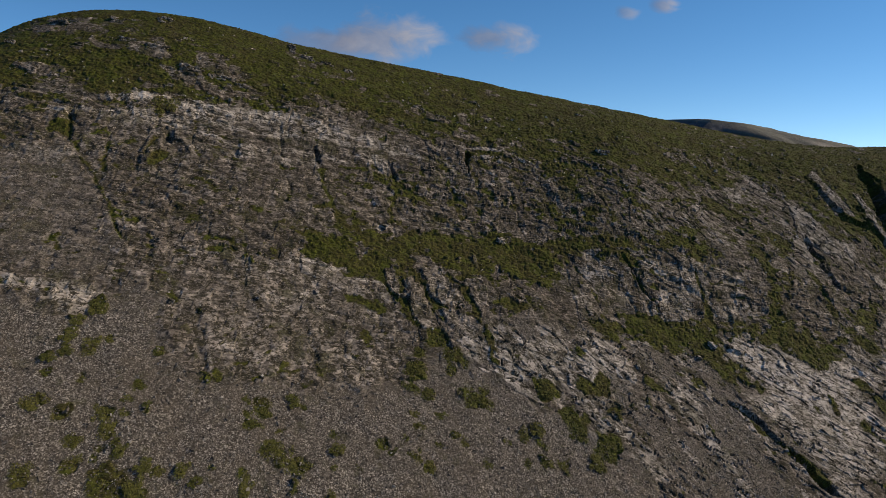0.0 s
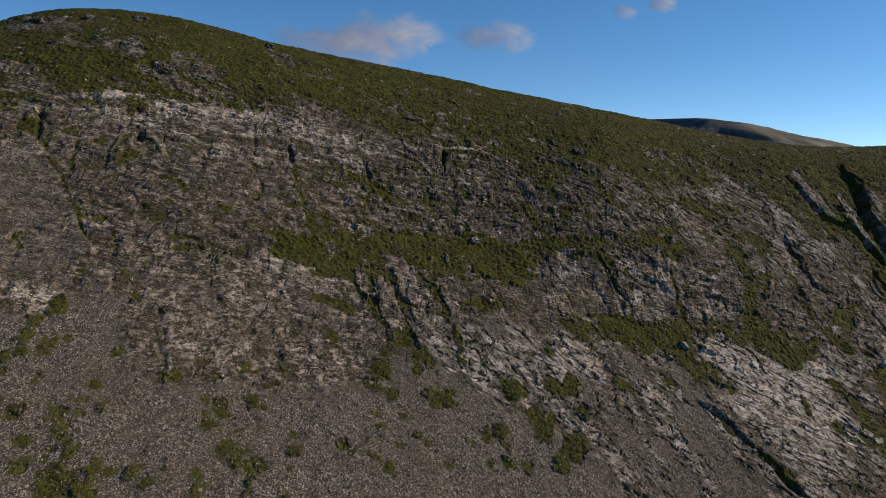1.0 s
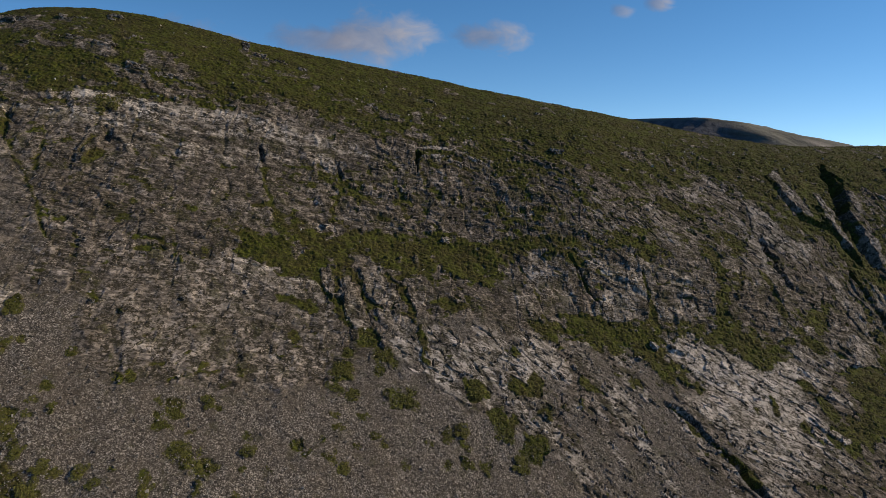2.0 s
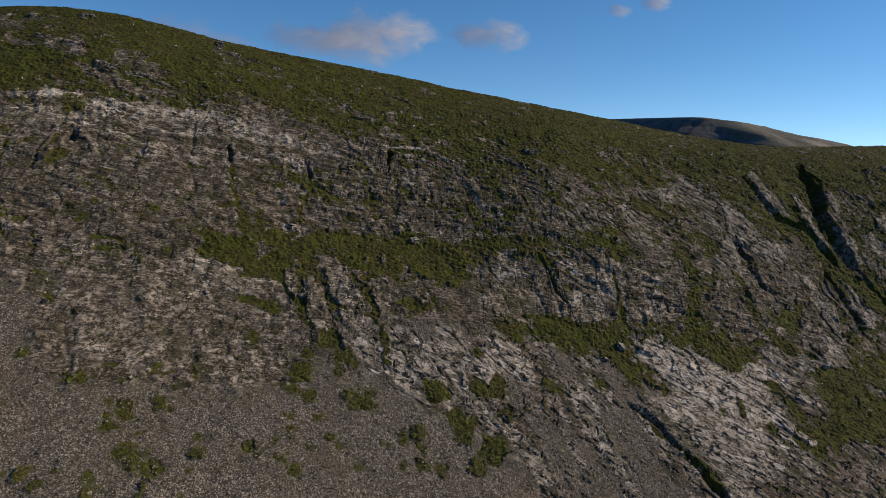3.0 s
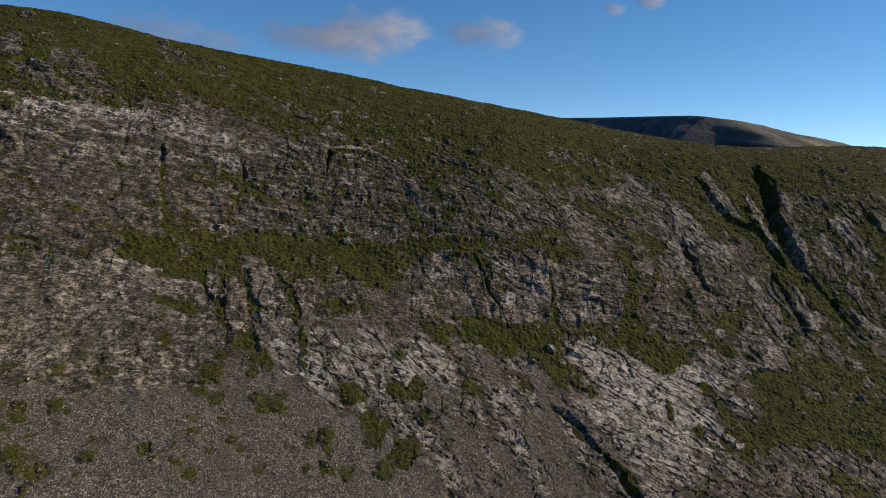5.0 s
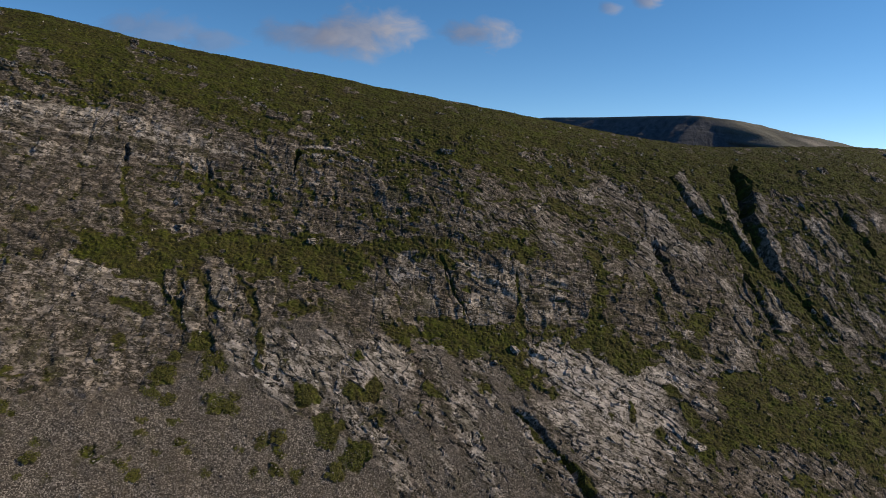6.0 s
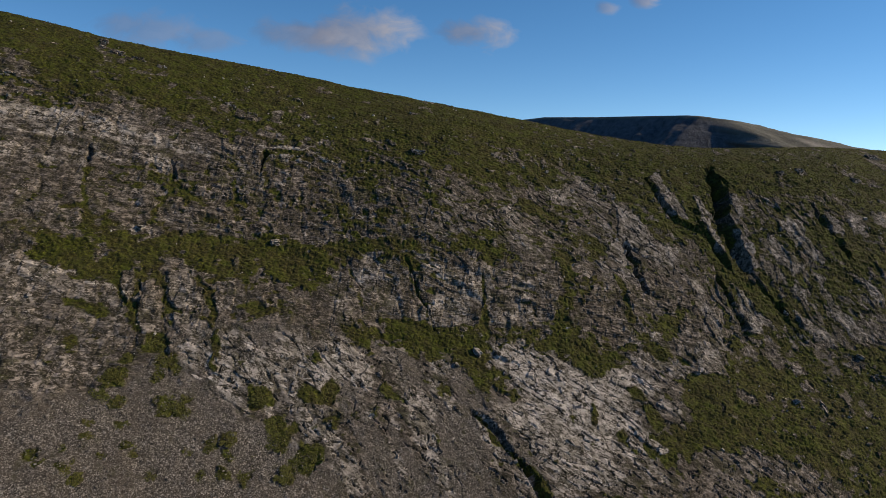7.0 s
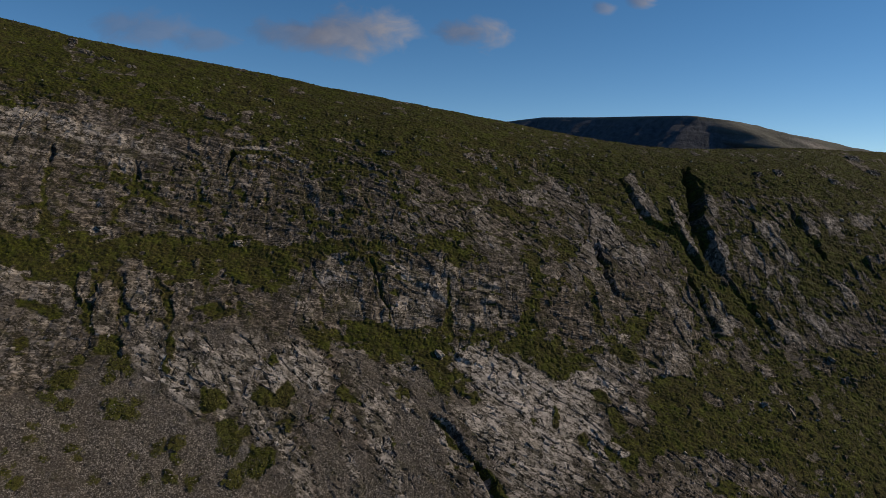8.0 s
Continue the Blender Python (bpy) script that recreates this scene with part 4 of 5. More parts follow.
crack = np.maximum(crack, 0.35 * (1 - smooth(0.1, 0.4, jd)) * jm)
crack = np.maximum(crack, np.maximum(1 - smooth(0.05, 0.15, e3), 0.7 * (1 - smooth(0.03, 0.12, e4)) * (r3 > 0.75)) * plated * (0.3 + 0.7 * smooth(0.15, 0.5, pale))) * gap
tone = (0.45 * r7 + 0.3 * r1 + 0.25 * r2) * (1 - plated) + (0.5 * r3 + 0.5 * r4) * plated

# where grass holds
upper = np.clip(R["upper_grass"] / 4.0, -1.6, 1.15)
benches = np.clip(np.maximum(R["bench"], np.maximum(R["bench_low"], R["lower_grass"])) / 1.8, -1.6, 1.15)
hold = np.maximum(upper, benches)
hold = np.maximum(hold, -1.1 + 0.72 * mixed + 1.75 * ribs)
hold -= 0.7 * pale * (hold < 0.8) + 1.6 * scree
hold += 0.9 * fbm(X / 8, Y / 5, 3, 111) + 1.45 * fbm(X / 1.7, W / 0.8, 4, 113) + 0.9 * (tread - 0.35) - (0.5 + 0.6 * ribs) * (fine - 0.6) - 1.9 * ribs * (rib - 0.6)
hold += 0.9 * (1 - smooth(0.2, 0.9, jd)) * jm
hold += 2.4 * strip(wx, wy, GREEN_LINES) + 0.8 * smooth(92, 106, X) * smooth(134, 126, Y)
hold += 0.4 * smooth(-2, 3, R["slant"]) * smooth(178, 166, Y)
green, bare = blots(wx, wy, GREEN + [(x, y, 1.25 * r, 1.5 * r) for x, y, r in SHRUBS[:-1]]), blots(wx, wy, BARE)
hold = np.where(green > -0.6, np.maximum(hold, hold * 0.4 + 2.2 * green + 0.2), hold)
hold -= 1.7 * smooth(-0.35, 0.45, bare) + 2.6 * plate_on + 1.2 * ledge_pale
cleft = np.zeros_like(X)
for width, depth, line in CLEFTS:
    lo, hi = np.array(line).min(0) - 15, np.array(line).max(0) + 15
    near = np.flatnonzero((X > lo[0]) & (X < hi[0]) & (Y > lo[1]) & (Y < hi[1]))
    d, side = off_line(X[near] + 0.5 * wob[near] + 0.5 * fbm(X[near] / 2, Y[near] / 2, 2, 121), Y[near], line)
    wide = width * np.clip(0.75 + (0.75 if width < 3 else 0.3) * fbm(X[near] / 2.2, Y[near] / 2.2, 3, 125), 0.15, 1.3)
    u = np.clip(1 - d / (wide * np.where(side > 0, 0.8, 1.05)), 0, 1)
    cleft[near] = np.maximum(cleft[near], depth * u ** 0.8 * (0.85 + 0.3 * vnoise(X[near] / 4, Y[near] / 4, 123)))
hold += 0.35 * np.minimum(cleft, 1.5)
grass = smooth(-0.12, 0.16, hold)
soil = smooth(-0.5, 0.9, hold)

# turf: tussocks and soft swells
e5, r5, _, _ = cells(X / 1.3 + 0.3 * wob, Y / 1.0, 131)
turf = 0.20 * smooth(0.0, 0.5, e5) * (0.3 + r5) + 0.40 * fbm(X / 5, Y / 3.2, 4, 133) + 0.22 * fbm(X / 3.5, W / 0.9, 3, 137) + 0.09 * fbm(X / 0.9, Y / 0.7, 2, 135)
e6, r6, _, _ = cells(X / 0.55, Y / 0.5, 141)
rubble = 0.04 * smooth(0.0, 0.4, e6) * r6 + 0.35 * fbm(X / 6, Y / 6, 3, 143) + 0.05 * fbm(X / 0.8, Y / 0.8, 2, 145)
rough = disp * (1 - 0.75 * soil)
shape = rough * (1 - scree) * (1 - 0.35 * grass) + turf * grass + rubble * scree
near_crest = smooth(-26, -2, (ss[None, :] + 0 * xs[:, None]).ravel())
shape = shape * (1 - 0.55 * near_crest) - cleft
shape *= (1 - smooth(246, 300, X)) * (1 - smooth(-112, -160, X))
outer = np.abs((ss[None, :] + 0 * xs[:, None]).ravel() + 60) > 80
grass, scree, pale = np.where(outer, 1.0, grass), np.where(outer, 0.0, scree), np.where(outer, 0.0, pale)
shape = np.where(np.abs((ss[None, :] + 0 * xs[:, None]).ravel() + 60) < 78, shape, 0)
P = np.stack([X, Y, Z0], 1) + NRM * shape[:, None]


def sheet(name, pts, nx, ny, material, layers=(), smooth_shaded=False):
    """A grid of nx by ny points as one mesh object, with named value layers."""
    i = np.arange((nx - 1) * (ny - 1))
    a = (i // (ny - 1)) * ny + i % (ny - 1)
    quads = np.stack([a, a + ny, a + ny + 1, a + 1], 1).astype(np.int32)
    me = bpy.data.meshes.new(name)
    me.vertices.add(len(pts))
    me.vertices.foreach_set("co", np.ascontiguousarray(pts, np.float32).ravel())
    me.loops.add(quads.size)
    me.loops.foreach_set("vertex_index", quads.ravel())
    me.polygons.add(len(quads))
    me.polygons.foreach_set("loop_start", np.arange(0, quads.size, 4, dtype=np.int32))
    for key, vals in layers:
        me.attributes.new(key, "FLOAT", "POINT").data.foreach_set("value", np.ascontiguousarray(vals, np.float32))
    me.polygons.foreach_set("use_smooth", np.full(len(quads), smooth_shaded))
    me.update(calc_edges=True)
    me.materials.append(material)
    return new(name, me)


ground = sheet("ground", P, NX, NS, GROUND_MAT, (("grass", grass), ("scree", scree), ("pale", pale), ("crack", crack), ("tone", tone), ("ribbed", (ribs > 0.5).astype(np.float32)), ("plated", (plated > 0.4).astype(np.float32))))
tagged(ground, "steep mountainside of grey bedded rock, brown scree and green turf", "hillside", kind="structure")
PG, GG, SG, NG = P.reshape(NX, NS, 3), grass.reshape(SH), scree.reshape(SH), NRM.reshape(NX, NS, 3)


def spot(x, y):
    """The grid indices of the ground's point nearest to x, y in plan."""
    i = np.clip(np.round((np.asarray(x) - XA) / (XB - XA) * (NXF - 1)).astype(int), 0, NXF - 1) + 8
    j = np.clip(np.round((np.asarray(y) - crest_x[i] - SA) / (SB - SA) * (NSF - 1)).astype(int), 0, NSF - 1) + 8
    return i, j


# ---- the far mountain ----


def far_mountain():
    """A rounded moorland hill beyond the ridge, its near left flank cut off by a fluted crag, coloured for shade and
    haze.
    """
    u = np.linspace(0, 1, 260)          # along the edge of the crag, from far left to near right and on down the tail
    v = np.concatenate([np.linspace(-1, 0, 70), np.linspace(0, 1, 90)[1:]])
    ex = np.interp(u, [0, 0.55, 1], [360, 1010, 2350])
    ey = np.interp(u, [0, 0.55, 1], [3300, 2420, 2250])
    top = np.interp(u, [0, 0.04, 0.14, 0.30, 0.44, 0.524, 0.555, 0.585, 0.625, 0.677, 0.722, 0.765, 1], [125, 131, 142, 133, 129, 126, 118, 108, 74, 48, 11, -8, -150])
    U, V = np.meshgrid(u, v, indexing="ij")
    flute = vnoise(U * 46, V * 0.0 + 3, 201) * 24 + vnoise(U * 150, V * 2, 203) * 10
    crag = smooth(0.582, 0.566, U + 0.13 * np.minimum(V, 0) + 0.02 * vnoise(U * 0, V * 14, 207))
    front = np.minimum(V, 0)
    reach = 330 * crag + 620 * (1 - crag)
    bx = ex[:, None] + np.where(V < 0, -front * reach * (0.5 - 1.25 * crag) + flute * smooth(0, -0.25, V) * crag, V * 900)
    by = ey[:, None] + np.where(V < 0, front * reach * (0.9 - 0.3 * crag), V * 900)
    drop = np.where(V < 0, -front * (250 + 60 * (1 - crag)), 0) + np.where(V > 0, 40 * V ** 2 * 6, 0)
    bz = top[:, None] - drop + (6 * fbm(U * 30, V * 12, 4, 205)) * smooth(0, 0.12, np.abs(V))
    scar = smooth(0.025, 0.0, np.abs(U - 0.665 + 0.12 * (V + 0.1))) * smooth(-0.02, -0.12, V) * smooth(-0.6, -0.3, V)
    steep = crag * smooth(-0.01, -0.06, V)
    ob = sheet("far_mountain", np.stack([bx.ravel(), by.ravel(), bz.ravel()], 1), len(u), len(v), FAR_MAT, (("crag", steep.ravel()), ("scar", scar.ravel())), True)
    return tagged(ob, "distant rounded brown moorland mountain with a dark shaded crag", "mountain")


far_mountain()

# ---- clouds, far behind the ridge ----
CLOUDS = [   # x, height, half width, half height, how dense, brightness
    (-140, 246, 185, 84, 0.70, 0.95), (-262, 240, 160, 56, 0.55, 0.55), (118, 247, 120, 58, 0.66, 0.9), (404, 306, 42, 22, 0.45, 0.8), (486, 320, 50, 28, 0.6, 0.9),
    (-600, 252, 180, 62, 0.42, 0.45), (-470, 226, 120, 42, 0.35, 0.4),
]


def cloud(n, x, z, w, h, density, light):
    bm = bmesh.new()
    bmesh.ops.create_grid(bm, x_segments=12, y_segments=8, size=1)
    for v in bm.verts:
        v.co = (v.co.x * w, 8 * math.sin(v.co.x * 3) + 6 * v.co.y, v.co.y * h)
    me = bpy.data.meshes.new("cloud")
    bm.to_mesh(me)
    bm.free()
    bright = tuple(light * c + (1 - light) * d for c, d in zip((0.44, 0.425, 0.48), (0.14, 0.18, 0.32)))
    me.materials.append(make_cloud_material("cloud_vapour", bright, (0.11, 0.155, 0.29), density, n + 1))
    ob = new("cloud", me)
    ob.location = (x, 1450 + 3 * n, z)
    return tagged(ob, "small soft white cloud, lilac on its shaded side" if light > 0.7 else "thin lilac-grey wisp of cloud in the blue sky", "cloud", "clouds in the sky", "structure")


for n, c in enumerate(CLOUDS):
    cloud(n, *c)

# ---- joined pieces: triangles as arrays ----


def soup(name, verts, faces, material, label, category):
    """One mesh of many loose little pieces; faces all have the same number of corners."""
    k = faces.shape[1]
    me = bpy.data.meshes.new(name)
    me.vertices.add(len(verts))
    me.vertices.foreach_set("co", np.ascontiguousarray(verts, np.float32).ravel())
    me.loops.add(faces.size)
    me.loops.foreach_set("vertex_index", faces.astype(np.int32).ravel())
    me.polygons.add(len(faces))
    me.polygons.foreach_set("loop_start", np.arange(0, faces.size, k, dtype=np.int32))
    me.polygons.foreach_set("use_smooth", np.zeros(len(faces), bool))
    me.update(calc_edges=True)
    me.materials.append(material)
    return tagged(new(name, me), label, category, kind="stuff")


rng = np.random.default_rng(5)
STONE = np.array([(-1, -1, -1), (1, -1, -1), (1, 1, -1), (-1, 1, -1), (-1, -1, 1), (1, -1, 1), (1, 1, 1), (-1, 1, 1)], float)
STONE_FACES = np.array([(0, 3, 2, 1), (4, 5, 6, 7), (0, 1, 5, 4), (1, 2, 6, 5), (2, 3, 7, 6), (3, 0, 4, 7)])


def spun(n):
    """Random turns as matrices."""
    q = rng.normal(size=(n, 4))
    q /= np.linalg.norm(q, axis=1)[:, None]
    w, x, y, z = q.T
    return np.stack([np.stack([1 - 2 * (y * y + z * z), 2 * (x * y - z * w), 2 * (x * z + y * w)], 1),
                     np.stack([2 * (x * y + z * w), 1 - 2 * (x * x + z * z), 2 * (y * z - x * w)], 1),
                     np.stack([2 * (x * z - y * w), 2 * (y * z + x * w), 1 - 2 * (x * x + y * y)], 1)], 1)


def scree_stones():
    n = 90000
    x, y = rng.uniform(-80, 75, n), rng.uniform(60, 132, n)
    i, j = spot(x, y)
    keep = rng.random(n) < np.maximum(SG[i, j], 0.12 * (1 - GG[i, j]))
    i, j = i[keep], j[keep]
    n = len(i)
    size = 0.05 * np.exp(rng.normal(0, 0.45, n)) + 0.02
    v = STONE[None] * rng.uniform(0.55, 1.0, (n, 8, 3)) * (size[:, None] * rng.uniform(0.5, 1.5, (n, 3)))[:, None, :]
    v = np.einsum("nij,nkj->nki", spun(n), v) + (PG[i, j] + rng.uniform(-0.12, 0.12, (n, 3)) * (1, 1, 0))[:, None, :] + np.array((0, 0, 0.01))
    f = (np.arange(n) * 8)[:, None, None] + STONE_FACES[None]
    soup("scree_stones", v.reshape(-1, 3), f.reshape(-1, 4), STONE_MAT, "loose angular grey-brown stones covering the scree slope", "scree")


def loose_rocks():
    """Pale stones that show as flecks in the turf, most of them below rocky ground."""
    n = 6000
    x = rng.uniform(-105, 235, n)
    y = along(CREST, x) + rng.uniform(-125, -3, n)
    i, j = spot(x, y)
    drift = 0.5 + 0.5 * fbm(x / 9, y / 9, 3, 301)
    keep = rng.random(n) < np.clip(drift, 0, 1) ** 3 * GG[i, j] * 1.1
    i, j = i[keep], j[keep]
    n = len(i)
    size = 0.12 * np.exp(rng.normal(0, 0.5, n))
    v = STONE[None] * rng.uniform(0.5, 1.0, (n, 8, 3)) * (size[:, None] * rng.uniform(0.6, 1.7, (n, 3)))[:, None, :]
    v = np.einsum("nij,nkj->nki", spun(n), v) + PG[i, j][:, None, :] + np.array((0, 0, 0.10))
    f = (np.arange(n) * 8)[:, None, None] + STONE_FACES[None]
    soup("loose_rocks", v.reshape(-1, 3), f.reshape(-1, 4), FLECK_MAT, "scattered pale stones lying in the mountain grass", "stones")


def grass_tufts():
    n = 80000
    x = rng.uniform(-105, 240, n)
    s = rng.uniform(-140, 6, n)
    y = along(CREST, x) + s
    i, j = spot(x, y)
    keep = rng.random(n) < GG[i, j] ** 2 * 0.95
    i, j = i[keep], j[keep]
    n, blades = len(i), 5
    height = rng.uniform(0.10, 0.28, (n, 1)) * (0.6 + 0.8 * rng.random((n, blades)))
    turn = rng.uniform(0, 2 * np.pi, (n, blades))
    lean = rng.uniform(0.25, 0.9, (n, blades))
    wide = rng.uniform(0.05, 0.11, (n, blades))
    root = PG[i, j][:, None, :] + np.stack([np.cos(turn) * 0.10, np.sin(turn) * 0.10, 0 * turn - 0.04], 2)
    side = np.stack([-np.sin(turn) * wide, np.cos(turn) * wide, 0 * turn], 2)
    tip = root + np.stack([np.cos(turn) * lean * height, np.sin(turn) * lean * height - 0.1 * height, height], 2)
    v = np.stack([root - side, root + side, tip], 2).reshape(-1, 3)
    soup("grass_tufts", v, np.arange(len(v)).reshape(-1, 3), BLADE_MAT, "short coarse green mountain grass in tussocks", "grass")


def heath_patches():
    """Low dark leafy plants among the rocks of the face."""
    n = 14000
    x = rng.uniform(-100, 200, n)
    y = along(CREST, x) + rng.uniform(-125, -25, n)
    i, j = spot(x, y)
    keep = rng.random(n) < (GG[i, j] < 0.6) * (GG[i, j] > 0.02) * (1 - SG[i, j])
    i, j = i[keep], j[keep]
    n, leaves = len(i), 5
    c = PG[i, j][:, None, :] + rng.normal(0, 0.16, (n, leaves, 3)) * (1.2, 1.2, 0.3) + (0, 0, 0.04)
    a = rng.normal(0, 1, (n, leaves, 3, 3)) * 0.09
    v = (c[:, :, None, :] + a).reshape(-1, 3)
    soup("heath_plants", v, np.arange(len(v)).reshape(-1, 3), LEAF_MAT, "low dark heath plants rooted between the rocks", "heath")


# ---- outcrops and boulders ----


def crag_block(bm, centre, size, turn, rough):
    """An angular block, chipped at its corners and faces."""
    before = len(bm.verts)
    made = bmesh.ops.create_cube(bm, size=1)["verts"]
    edges = list({e for v in made for e in v.link_edges})
    bmesh.ops.subdivide_edges(bm, edges=edges, cuts=2, use_grid_fill=True)
    made = list(bm.verts)[before:]
    rot = Euler(turn).to_matrix()
    for v in made:
        p = Vector(v.co)
        p *= 1 - 0.42 * max(0, p.length - 0.55)
        p += Vector(noise.noise_vector(p * 2.3 + Vector(centre) * 3.1)) * rough
        v.co = rot @ Vector((p.x * size[0], p.y * size[1], p.z * size[2])) + Vector(centre)


def rock_outcrop(x, y, wide, high):
    """Broken ledges of bedded rock that stand out of the turf."""
    i, j = spot(x, y)
    at = Vector(PG[i, j])
    bm = bmesh.new()
    r = random.Random(int(x * 31 + y * 17))
    layers = max(2, round(high / 0.45))
    for k in range(layers):
        left = -wide * 0.5
        z = (k / layers) * high * 0.9
        while left < wide * 0.5:
            w = r.uniform(0.35, 0.95) * min(wide * 0.6, 1.8)
            if r.random() < 0.8:
                crag_block(bm, (left + w / 2, z * 0.9 + r.uniform(-0.25, 0.25), z - 0.12 * (left + w / 2) + 0.0), (w, r.uniform(0.9, 1.6), high / layers * r.uniform(0.9, 1.5)),
                           (r.uniform(-0.15, 0.1), 0.16 + r.uniform(-0.1, 0.1), r.uniform(-0.3, 0.3)), 0.13)
            left += w * r.uniform(0.8, 1.2)
    me = bpy.data.meshes.new("rock_outcrop")
    bm.to_mesh(me)
    bm.free()
    me.materials.append(OUTCROP_MAT)
    ob = new("rock_outcrop", me)
    ob.matrix_world = pose(at.x, at.y, at.z - 0.35, 0, 0, 18)
    size = "broad" if wide > 3.2 else "small"
    return tagged(ob, size + " outcrop of grey ledged rock breaking through the turf", "rock outcrop", "rock outcrops in the grass")


OUTCROPS = [(-83.3, 171.0, 5.2, 1.7), (-74.0, 174.7, 2.8, 2.1), (-94.8, 167.9, 5.9, 1.7), (-71.4, 162.7, 4.2, 2.2), (-78.7, 163.8, 3.3, 1.3), (-62.2, 160.0, 4.6, 1.9), (-56.4, 161.0, 3.4, 1.5),
            (-50.0, 162.4, 2.1, 1.2), (-42.3, 183.6, 1.5, 3.1), (-37.7, 182.3, 3.0, 2.0), (-32.9, 183.9, 2.7, 1.3), (-26.7, 184.8, 2.4, 1.2), (-6.9, 179.9, 2.3, 1.5), (-0.6, 179.0, 2.2, 1.3),
            (42.6, 199.5, 2.9, 0.9), (44.5, 178.5, 3.3, 1.5), (53.4, 213.4, 2.4, 0.8), (12.2, 183.3, 1.5, 1.0), (-104.3, 159.7, 4.1, 1.2), (165.8, 218.9, 2.1, 1.7), (174.3, 222.9, 2.6, 2.0)]
OUTCROPS += [(196.9, 227.3, 3.7, 1.9), (219.1, 253.1, 5.8, 2.6), (221.8, 245.0, 4.1, 2.1), (-88, 160, 3.0, 1.2), (-66, 170, 2.4, 1.0)]
for o in OUTCROPS:
    rock_outcrop(*o)

BOULDERS = [(59.2, 134.4, 1.1), (-12.8, 137.0, 0.9), (13.3, 145.8, 1.1), (-44.9, 102.0, 0.6), (13.1, 184.5, 0.6), (136.4, 147.0, 0.8), (146.9, 173.1, 0.8), (-49.5, 92.7, 0.4),
            (-32.8, 109.0, 0.5), (54.8, 130.3, 0.7), (111.7, 146.5, 0.8), (162.1, 164.4, 0.9), (39.5, 122.7, 0.6), (-23.6, 115.5, 0.5)]


def boulder(x, y, r):
    i, j = spot(x, y)
    bm = bmesh.new()
    crag_block(bm, (0, 0, 0), (r * 1.7, r * 1.4, r * 1.0), (0.5 * math.sin(x), 0.5 * math.cos(y), x), 0.38)
    me = bpy.data.meshes.new("boulder")
    bm.to_mesh(me)
    bm.free()
    me.materials.append(BOULDER_MAT)
    ob = new("boulder", me)
    ob.location = Vector(PG[i, j]) + Vector((0, 0, r * 0.25))
    return tagged(ob, ("large" if r > 0.9 else "small") + " pale angular boulder lying on the slope", "boulder", "boulders on the slope")


for b in BOULDERS:
    boulder(*b)

# ---- slabs: the clean plates of the pale sheet, each lying between its joints ----


def slab_mesh(seed):
    """An irregular plate about 1 by 1, split off along joints, with a chipped rim and a slightly tilted top."""
    r = random.Random(seed)
    corners = r.randrange(4, 8)
    rim = []
    for n in range(corners):
        a = 2 * math.pi * (n + r.uniform(-0.3, 0.3)) / corners
        far = r.uniform(0.38, 0.62)
        rim.append((far * math.cos(a), far * math.sin(a)))
    bm = bmesh.new()
    low = [bm.verts.new((x * 1.08, y * 1.08, -1.5)) for x, y in rim]
    lean = r.uniform(-0.5, 0.9)
    mid = [bm.verts.new((x, y, 0.2 + lean * x + r.uniform(-0.15, 0.15))) for x, y in rim]
    top = [bm.verts.new((x * 0.9 + r.uniform(-0.03, 0.03), y * 0.86 + r.uniform(-0.03, 0.03), 0.4 + lean * x + r.uniform(-0.1, 0.1))) for x, y in rim]
    hub = bm.verts.new((r.uniform(-0.1, 0.1), r.uniform(-0.1, 0.1), 0.45 + r.uniform(-0.1, 0.12)))
    for ring, up in ((low, mid), (mid, top)):
        for n in range(len(ring)):
            q = (n + 1) % len(ring)
            bm.faces.new((ring[n], ring[q], up[q], up[n]))
    for n in range(len(top)):
        bm.faces.new((top[n], top[(n + 1) % len(top)], hub))
    me = bpy.data.meshes.new("rock_slab")
    bm.to_mesh(me)
    bm.free()
    me.materials.append(SLAB_MAT)
    return me


def lay_slabs():
    kinds = [slab_mesh(s) for s in range(16)]
    r = random.Random(17)
    n = 2600
    tx, ty = np.array([r.uniform(4, 108) for _ in range(n)]), np.array([r.uniform(105, 144) for _ in range(n)])
    where = np.maximum(inside(tx, ty, REGIONS["pale_slabs"]), inside(tx, ty, REGIONS["pale_low"]) - 0.5)
    done = []
    for x, y, w in zip(tx, ty, where):
        i, j = spot(x, y)
        size = min(3.6, 0.9 * math.exp(r.gauss(0.35, 0.45)))
        if w < 0.2 or GG[i, j] > 0.4 or len(done) >= 290 or any(abs(x - a) + abs(y - c) < 0.75 * (size + s) for a, c, s in done):
            continue
        done.append((x, y, size * 0.62))
        p, up = Vector(PG[i, j]), Vector(NG[i, j])
        way = Vector((0.96, -0.27, 0.0)) if r.random() < 0.7 else Vector((0.42, -0.91, 0.0))
        way = (way - up * way.dot(up)).normalized()
        m = Matrix((way, up.cross(way), up)).transposed().to_4x4()
        ob = new("rock_slab", kinds[r.randrange(16)])
        ob.parent = ground
        ob.matrix_basis = (Matrix.Translation(p - up * 0.03) @ m @ pose(0, 0, 0, r.gauss(0, 4), r.gauss(0, 4), r.gauss(0, 14) + r.choice((0, 180)))
                           @ Matrix.Diagonal((size * r.uniform(1.4, 2.5), size * r.uniform(0.45, 0.9), r.uniform(0.12, 0.26), 1)))


# ---- shrubs on the scree ----


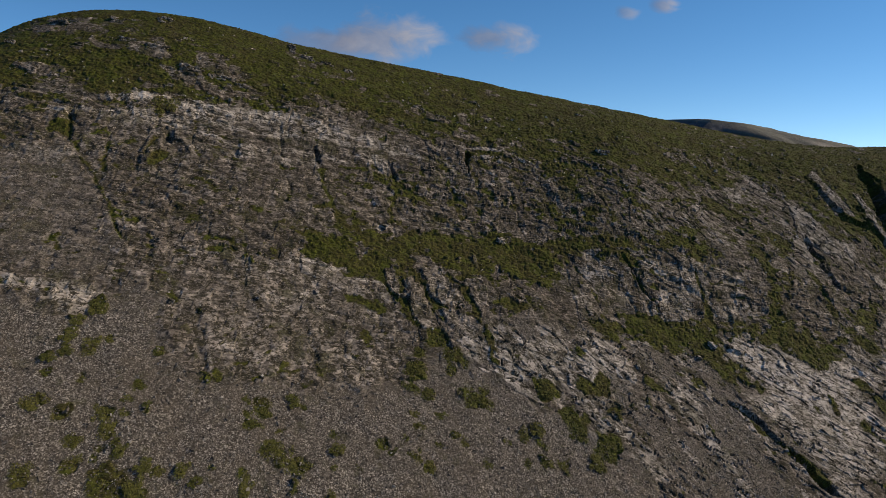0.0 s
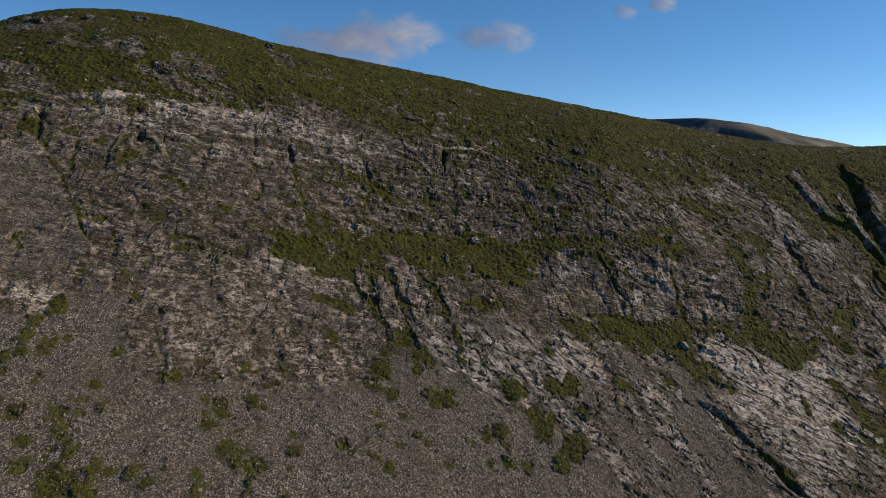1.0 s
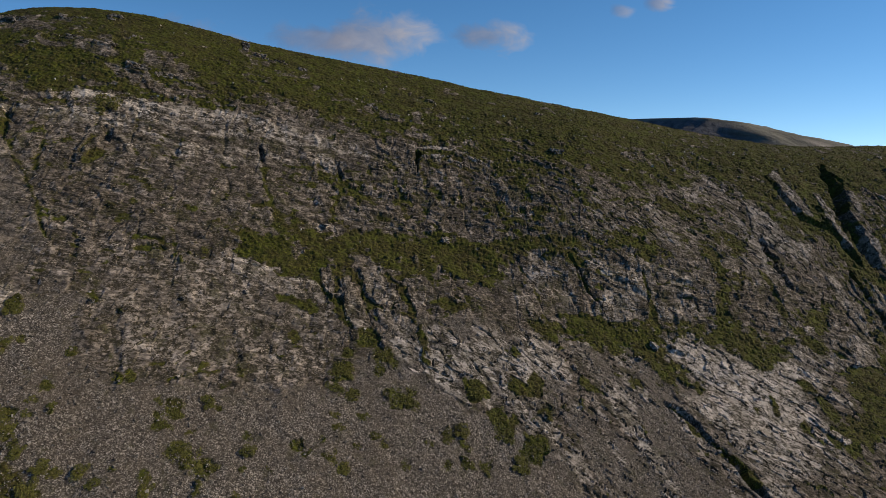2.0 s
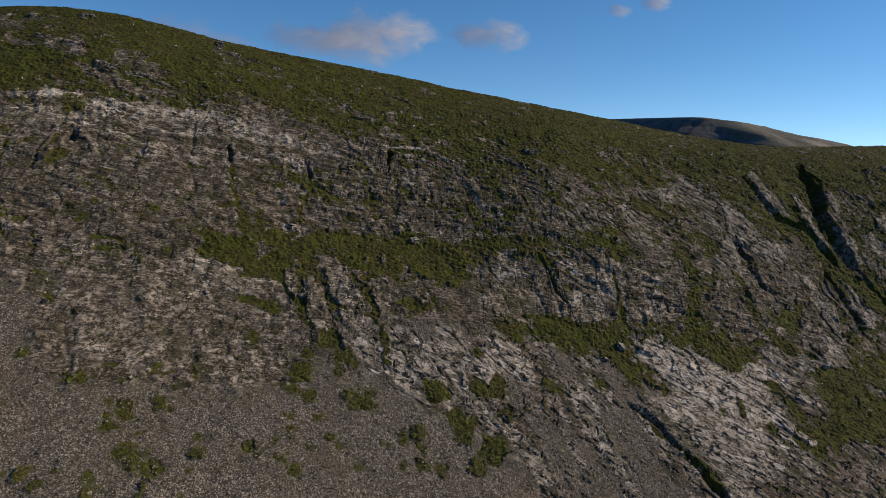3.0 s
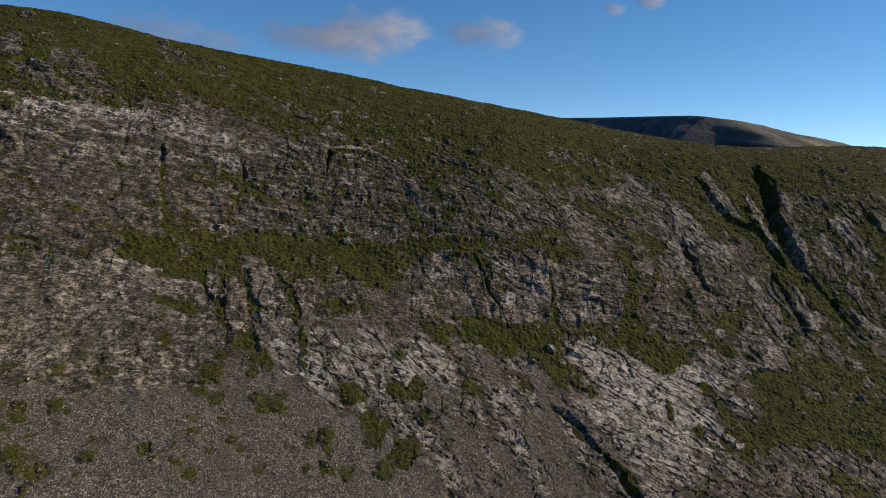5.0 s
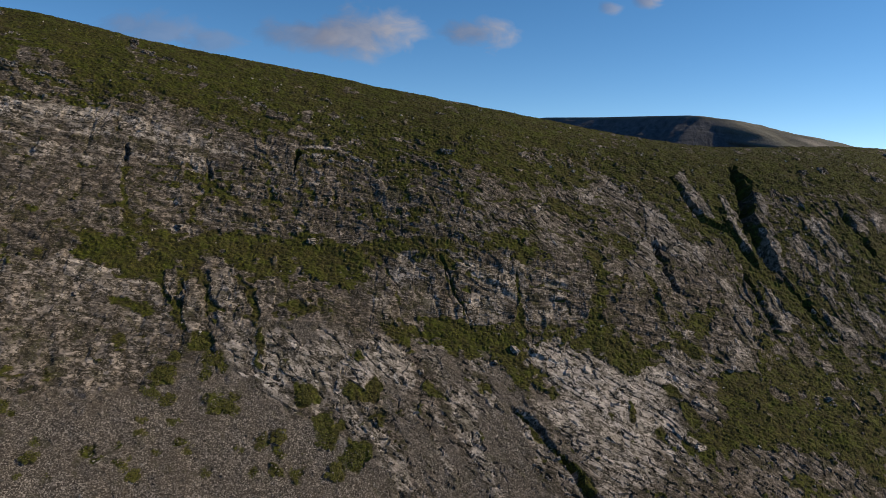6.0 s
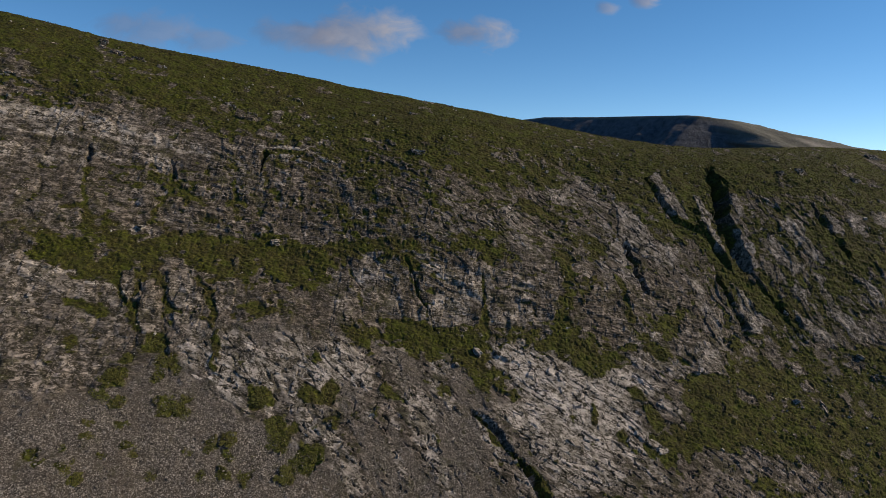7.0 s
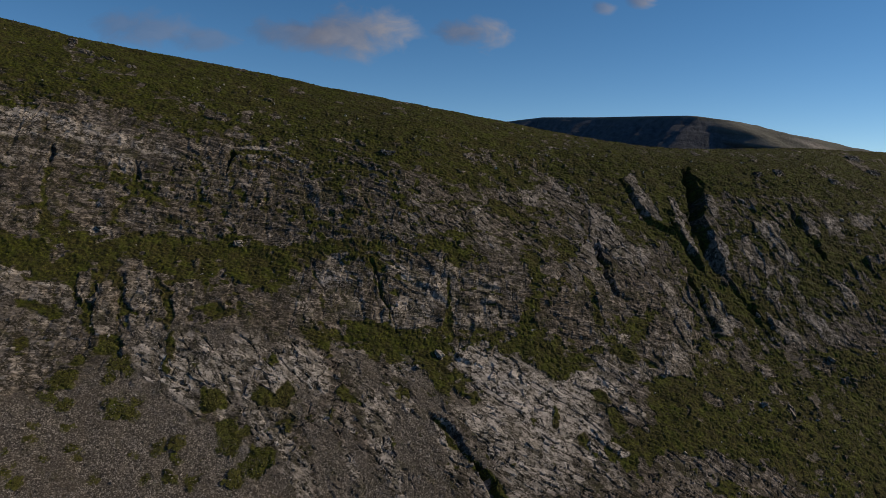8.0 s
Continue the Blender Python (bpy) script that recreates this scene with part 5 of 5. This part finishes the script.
def shrub(seed):
    """A low spreading clump, about 1 m in radius: woody stems under several lumps of small leaves."""
    r = np.random.default_rng(seed)
    top = new("shrub")
    lumps = []
    for k in range(7):
        a, far = k * 2.4 + seed, 0.0 if k == 0 else r.uniform(0.3, 0.75)
        d = r.normal(size=(230, 3))
        d /= np.linalg.norm(d, axis=1)[:, None]
        d[:, 2] = np.abs(d[:, 2])
        wide = r.uniform(0.24, 0.5)
        lumps.append(d * r.uniform(0.35, 1.0, (230, 1)) ** 0.5 * (wide, wide, wide * r.uniform(0.6, 1.1)) + (far * math.cos(a), far * math.sin(a), 0))
    c = np.concatenate(lumps)
    v = (c[:, None, :] + r.normal(0, 0.05, (len(c), 3, 3))).reshape(-1, 3)
    me = bpy.data.meshes.new("foliage")
    me.from_pydata(v.tolist(), [], np.arange(len(v)).reshape(-1, 3).tolist())
    me.materials.append(LEAF_MAT)
    new("foliage", me).parent = top
    bm = bmesh.new()
    for k in range(7):
        a = k * 0.9 + seed
        m = Matrix.Translation((0.3 * math.cos(a), 0.3 * math.sin(a), 0.08)) @ Euler((0.5 * math.sin(a), 0.5 * math.cos(a), 0)).to_matrix().to_4x4()
        bmesh.ops.create_cone(bm, cap_ends=True, segments=5, radius1=0.05, radius2=0.02, depth=0.5, matrix=m)
    me = bpy.data.meshes.new("woody_base")
    bm.to_mesh(me)
    bm.free()
    me.materials.append(STEM_MAT)
    new("woody_base", me).parent = top
    return tagged(top, "low green bushy shrub rooted in the stony scree", "shrub", "shrubs on the scree")


KINDS = [shrub(s) for s in (1, 2, 3, 4)]


def planted(x, y, r, n):
    i, j = spot(x, y)
    p = PG[i, j]
    up = Vector(NG[i, j])
    side = up.cross(Vector((0.25, -0.95, 0))).normalized()
    m = Matrix((side, up.cross(side), up)).transposed().to_4x4()
    return Matrix.Translation(Vector(p) - up * 0.05 * r) @ m @ pose(0, 0, 0, 0, 0, n * 37 % 60 - 30) @ Matrix.Diagonal((0.85 * r, r * (0.9 + 0.5 * (n % 4) / 3), r * 0.45, 1))


for n, (x, y, r) in enumerate(SHRUBS):
    if n < 4:
        KINDS[n].matrix_world = planted(x, y, 1.35 * r, n)
    else:
        c = copy_thing(KINDS[n % 4], Matrix())
        c.matrix_basis = planted(x, y, 1.35 * r, n)

lay_slabs()
scree_stones()
loose_rocks()
grass_tufts()
heath_patches()
